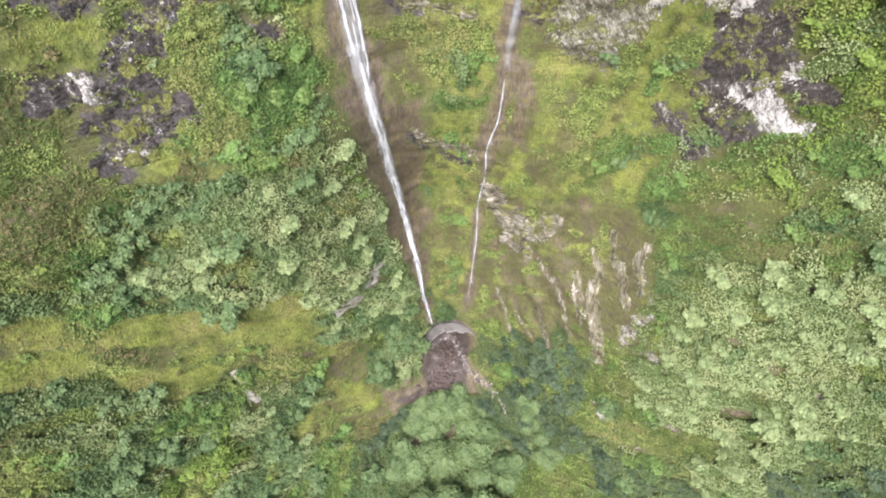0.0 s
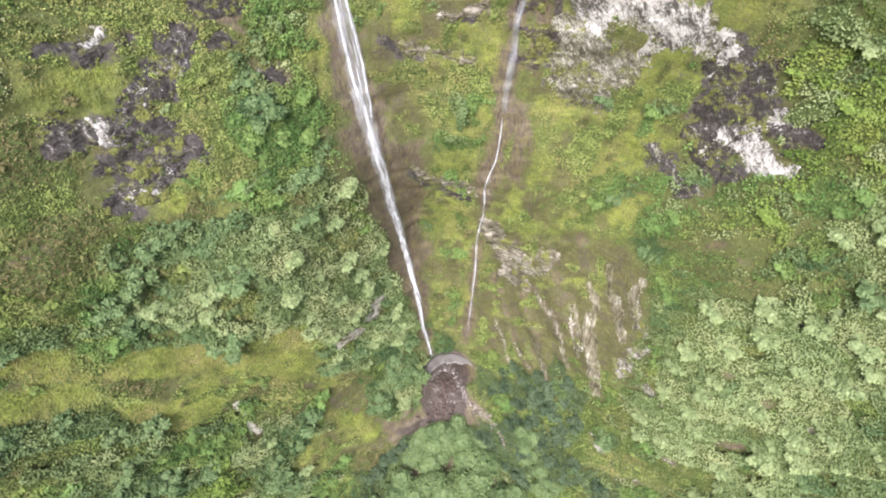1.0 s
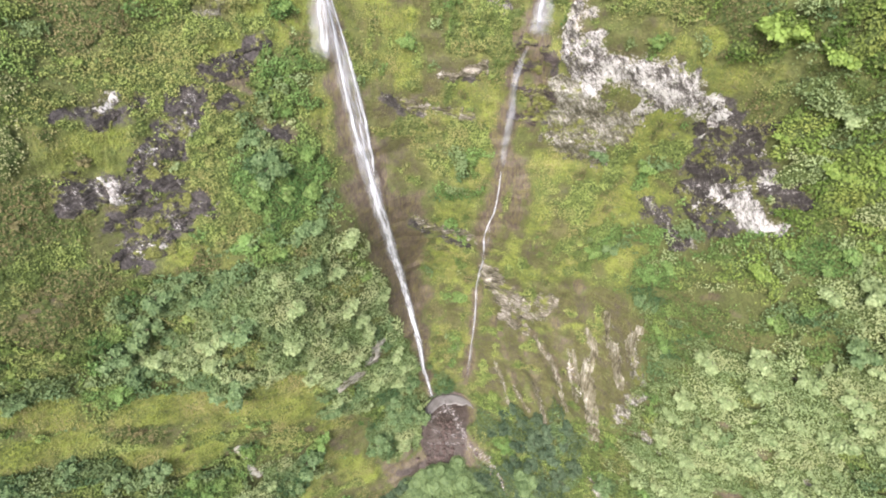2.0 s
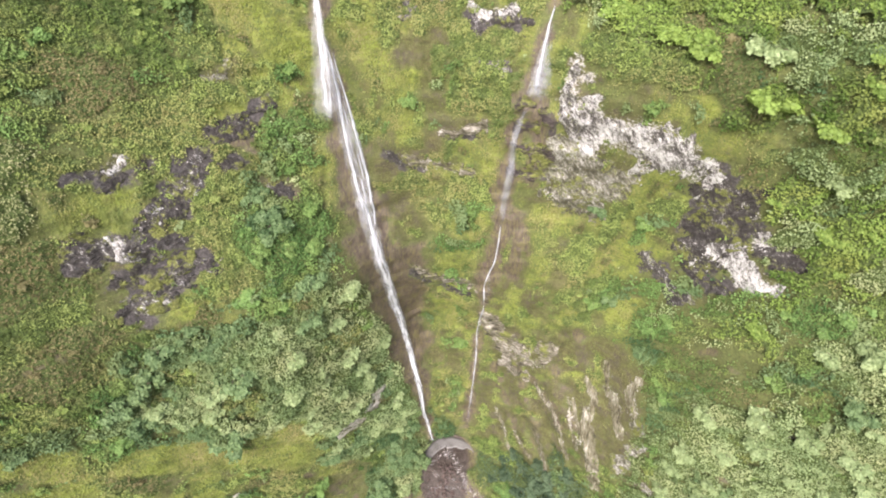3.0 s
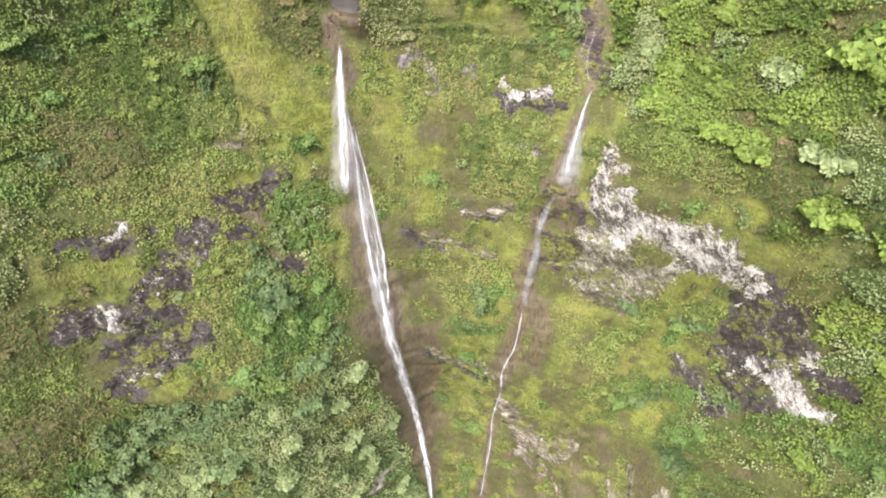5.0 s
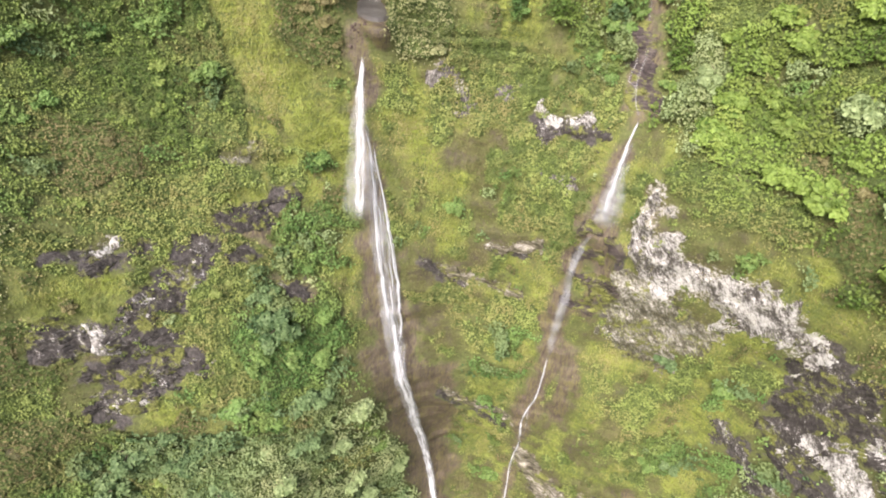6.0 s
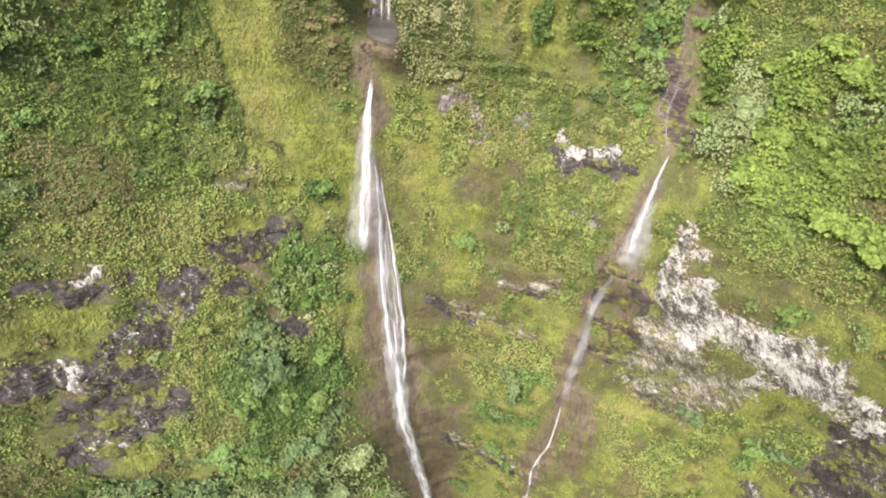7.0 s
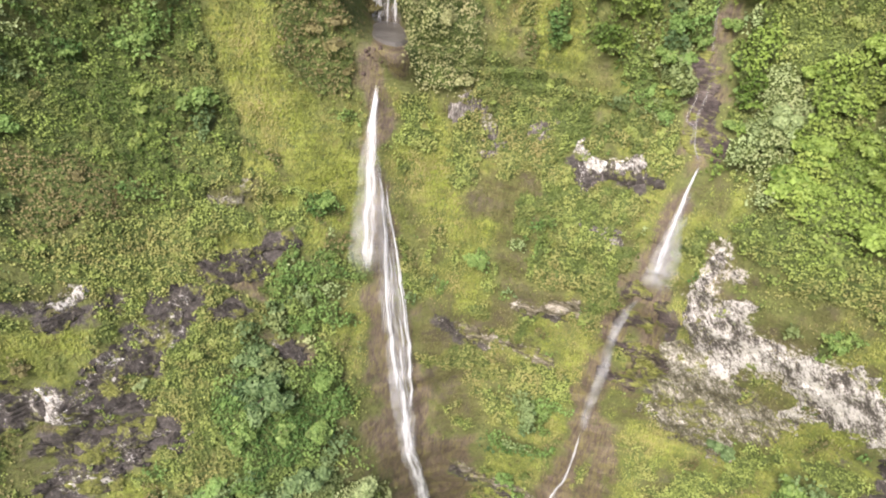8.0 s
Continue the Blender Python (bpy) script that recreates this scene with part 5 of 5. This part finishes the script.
PLACED = {}
PLACED["grove"] = [(2.2, -12.4, 2.5), (6.2, -11.8, 2.7), (9.4, -13.0, 2.4), (-0.8, -13.8, 2.4), (0.6, -16.2, 3.5), (6.2, -15.2, 3.9), (11.2, -16.6, 3.5), (3.4, -20.6, 4.0), (9.2, -21.0, 4.2), (-2.6, -21.2, 3.6), (15.0, -21.8, 3.4), (6.0, -26.4, 4.0),
    (12.4, -26.6, 3.8), (0.0, -26.4, 3.8), (20.4, -13.4, 2.6), (22.8, -17.6, 2.8), (18.4, -8.8, 2.2)]
PLACED["ravine"] = [(15.0, -1.0, 1.7), (17.2, -3.2, 1.9), (19.6, -1.2, 1.9), (17.6, 0.8, 1.5), (22.0, -2.6, 2.0), (21.6, 1.0, 1.6), (24.0, 0.4, 1.6), (14.4, 1.4, 1.3), (19.0, -5.4, 2.0), (23.6, -6.0, 2.1), (16.0, -6.8, 1.7), (12.6, -2.6, 1.2), (20.8, -8.6, 1.9), (25.6, -3.2, 1.9), (16.2, 2.6, 1.2), (19.6, 2.4, 1.3), (22.4, -10.6, 1.9), (18.2, -11.6, 1.8), (-6.0, -15.6, 2.0), (-8.6, -18.6, 2.2), (15.6, -15.2, 1.6), (18.0, -17.0, 1.9), (12.6, -11.4, 1.1), (-4.0, -13.6, 1.5)]
PLACED["bright"] = [(31.9, 59.8, 2.4), (33.4, 72.0, 3.2)]
PLACED["pale"] = [(-26.3, 45.2, 0.7), (-28.0, 20.6, 1.5), (-19.4, -12.7, 1.6)]
PLACED["brown"] = [(-16.4, 74.4, 0.9), (-16.6, 76.2, 1.0), (-17.0, 78.0, 1.1), (-15.6, 73.0, 0.8), (-16.2, 79.6, 1.0), (-18.2, 75.4, 1.0), (-18.4, 77.4, 1.0), (-17.4, 72.6, 0.8)]
PLACED["green"] = [(11.0, 80.4, 1.0), (9.1, 81.0, 1.4), (8.7, 79.0, 1.3), (12.9, 81.5, 1.0), (10.2, 79.0, 0.9), (14.0, 79.2, 1.1), (14.7, 77.0, 1.0), (9.9, 76.6, 0.9), (9.6, 74.8, 0.8), (14.6, 74.2, 0.9), (8.2, 76.8, 0.9)]
for kind, places in PLACED.items():
    for u, v, radius in places:
        plant(kind, u, v, radius)
        planted.append((u, v, radius))
for u, v, c in zip(many_u, many_v, chosen):
    kind = names[c] if c >= 0 else ""
    if kind not in TREE_KINDS or counts[kind] >= MOST[kind] or not in_sight(u, v, 1.0):
        continue
    radius = TREE_KINDS[kind][2] + (TREE_KINDS[kind][3] - TREE_KINDS[kind][2]) * grow.random()
    if v < 4 and kind in ("broad", "dusky"):
        radius *= 1.2
    if any((u - a) ** 2 + (v - b) ** 2 < (0.72 * (radius + r)) ** 2 for a, b, r in planted):
        continue
    if min(to_line(np.array([u]), np.array([v]), line)[0][0] for line in (MAIN_STREAM, SIDE_STREAM, OUTFLOW)) < radius + 1.2:
        continue
    if any(to_line(np.array([u]), np.array([v]), line)[0][0] < 0.8 * radius + 0.3 * wide for _, line, wide, rock, _ in OUTCROPS if rock in ("strata", "pale", "layers", "tan")):
        continue
    planted.append((u, v, radius))
    counts[kind] += 1
    plant(kind, u, v, radius)


def domes(u, v, size, seed):
    """Rounded cushions side by side: their height from 0 to 1, and each one's number."""
    number, _, d = cells(u + 0.25 * size * fractal(u, v, size * 1.5, 2, seed + 1), v, size, seed)
    return np.sqrt(np.clip(1 - (d / 0.68) ** 2, 0, 1)) * (0.5 + 0.5 * number), number


def canopy(u, v, size, high, kind):
    taper = np.sqrt(np.clip((cover_near(u, v)[kind] - 0.28) / 0.35, 0.02, 1))
    a, number = domes(u, v, size, 140)
    b, small = domes(u, v, size * 0.42, 150)
    swell = 0.5 + 0.5 * np.clip(0.5 + 0.7 * fractal(u, v, size * 4, 3, 160), 0, 1)
    c, tuft = domes(u, v, 0.62, 170) if size > 1.2 else (b, small)
    return taper * (high * swell * (0.58 * a + 0.28 * b) + 0.06 * high + 0.25 * min(1.0, high) * c), number, 0.5 * (small + tuft)


def thicket(kind, label, number, size, high, leaf, category="undergrowth", slim=(0.32, 0.5), lie=None, loose=0.48):
    """Undergrowth that nobody could count: leaves all over the cushions of one kind of patch."""
    u, v = grow.uniform(-56, 64, number), grow.uniform(-32, 92, number)
    keep = in_sight(u, v)
    u, v = u[keep], v[keep]
    keep = grow.random(len(u)) < (2.6 * cover_near(u, v)[kind] - 0.7 if category == "undergrowth" else 1.5 * cover_near(u, v)[kind] - 0.2)
    u, v = u[keep], v[keep]
    h, one, small = canopy(u, v, size, high, kind)
    e = 0.06
    hu, hv = canopy(u + e, v, size, high, kind)[0] - h, canopy(u, v + e, size, high, kind)[0] - h
    outward = np.clip(-hu / e, -1.5, 1.5)[:, None] * np.array((1.0, 0, 0)) + np.clip(-hv / e, -1.5, 1.5)[:, None] * UP_V + OUT_W + np.array((0, -0.1, 0.45))
    outward /= np.linalg.norm(outward, axis=1)[:, None]
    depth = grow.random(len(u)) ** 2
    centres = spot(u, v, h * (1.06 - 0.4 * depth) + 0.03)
    # the depth term paints shade: leaves deeper in the cushion get a darker tint
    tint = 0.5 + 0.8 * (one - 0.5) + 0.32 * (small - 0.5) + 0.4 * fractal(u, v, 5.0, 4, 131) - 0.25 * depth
    warm = 0.18 + 0.35 * fractal(u, v, 3.5, 3, 171) + 0.5 * (lattice((one * 997).astype(np.int64), 0, 0, 7) - 0.5) + 0.04 * grow.normal(size=len(u))
    if category == "grass":
        tint = tint + 0.45 * fractal(u + 0.1 * v, v * 0.4, 1.6, 3, 133)
        warm = warm + 0.45 * fractal(u, v, 2.6, 4, 177)
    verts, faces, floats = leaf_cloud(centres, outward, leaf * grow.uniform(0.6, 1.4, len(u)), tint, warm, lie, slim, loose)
    if category == "undergrowth":
        # the dense inside of the bushes
        step = 0.3
        us, vs = np.arange(-56, 64, step), np.arange(-32, 92, step)
        gu, gv = np.meshgrid(us, vs)
        gu, gv = gu + grow.uniform(-0.1, 0.1, gu.shape), gv + grow.uniform(-0.1, 0.1, gu.shape)
        held = (in_sight(gu, gv) & (cover_near(gu, gv)[kind] > 0.38)).ravel()
        mesh_faces = grid_faces(len(vs), len(us))
        mesh_faces = mesh_faces[held[mesh_faces].all(1)]
        used = np.unique(mesh_faces)
        index = np.full(held.size, -1)
        index[used] = np.arange(len(used)) + len(verts)
        gu, gv = gu.ravel()[used], gv.ravel()[used]
        h, one, small = canopy(gu, gv, size, high, kind)
        inside = spot(gu, gv, 0.8 * h + 0.07 * min(1.0, high) * grow.normal(size=len(gu)))
        verts, faces = np.concatenate([verts, inside]), np.concatenate([faces, index[mesh_faces]])
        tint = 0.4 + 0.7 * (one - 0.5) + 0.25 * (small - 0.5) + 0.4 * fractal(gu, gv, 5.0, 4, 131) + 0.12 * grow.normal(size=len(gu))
        warm = 0.18 + 0.35 * fractal(gu, gv, 3.5, 3, 171) + 0.5 * (lattice((one * 997).astype(np.int64), 0, 0, 7) - 0.5)
        floats = {"tint": np.concatenate([floats["tint"], np.clip(tint, 0, 1)]), "warm": np.concatenate([floats["warm"], np.clip(warm, 0, 1)])}
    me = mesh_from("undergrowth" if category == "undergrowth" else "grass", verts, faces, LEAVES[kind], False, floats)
    if category == "undergrowth":
        me.materials.append(SHADY_TWIGS)
        me.polygons.foreach_set("material_index", np.repeat([0, 1], [len(u), len(faces) - len(u)]).astype(np.int32))
    return tagged(new(me.name, me), label, category, kind="stuff")


DOWNHILL = -UP_V + 0.25 * OUT_W
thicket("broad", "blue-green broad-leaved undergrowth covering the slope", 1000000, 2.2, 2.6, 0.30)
thicket("ravine", "blue-green undergrowth in the ravine, its leaves darkened for shade", 900000, 1.8, 2.4, 0.24)
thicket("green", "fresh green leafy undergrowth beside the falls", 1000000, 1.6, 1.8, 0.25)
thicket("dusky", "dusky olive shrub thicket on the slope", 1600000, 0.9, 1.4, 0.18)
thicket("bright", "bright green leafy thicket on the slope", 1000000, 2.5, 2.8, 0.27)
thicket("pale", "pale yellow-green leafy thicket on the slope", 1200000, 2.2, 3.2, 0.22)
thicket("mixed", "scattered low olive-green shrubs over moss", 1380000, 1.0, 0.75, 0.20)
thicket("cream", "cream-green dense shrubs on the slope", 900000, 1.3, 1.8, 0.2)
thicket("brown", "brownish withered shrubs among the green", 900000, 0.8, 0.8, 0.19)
thicket("moss", "short yellow-green grass and moss tufts", 900000, 1.1, 0.2, 0.26, "grass", (0.09, 0.18), DOWNHILL, 0.35)
thicket("olive", "sparse olive-brown grass tufts on rock", 380000, 1.1, 0.18, 0.24, "grass", (0.09, 0.18), DOWNHILL, 0.35)
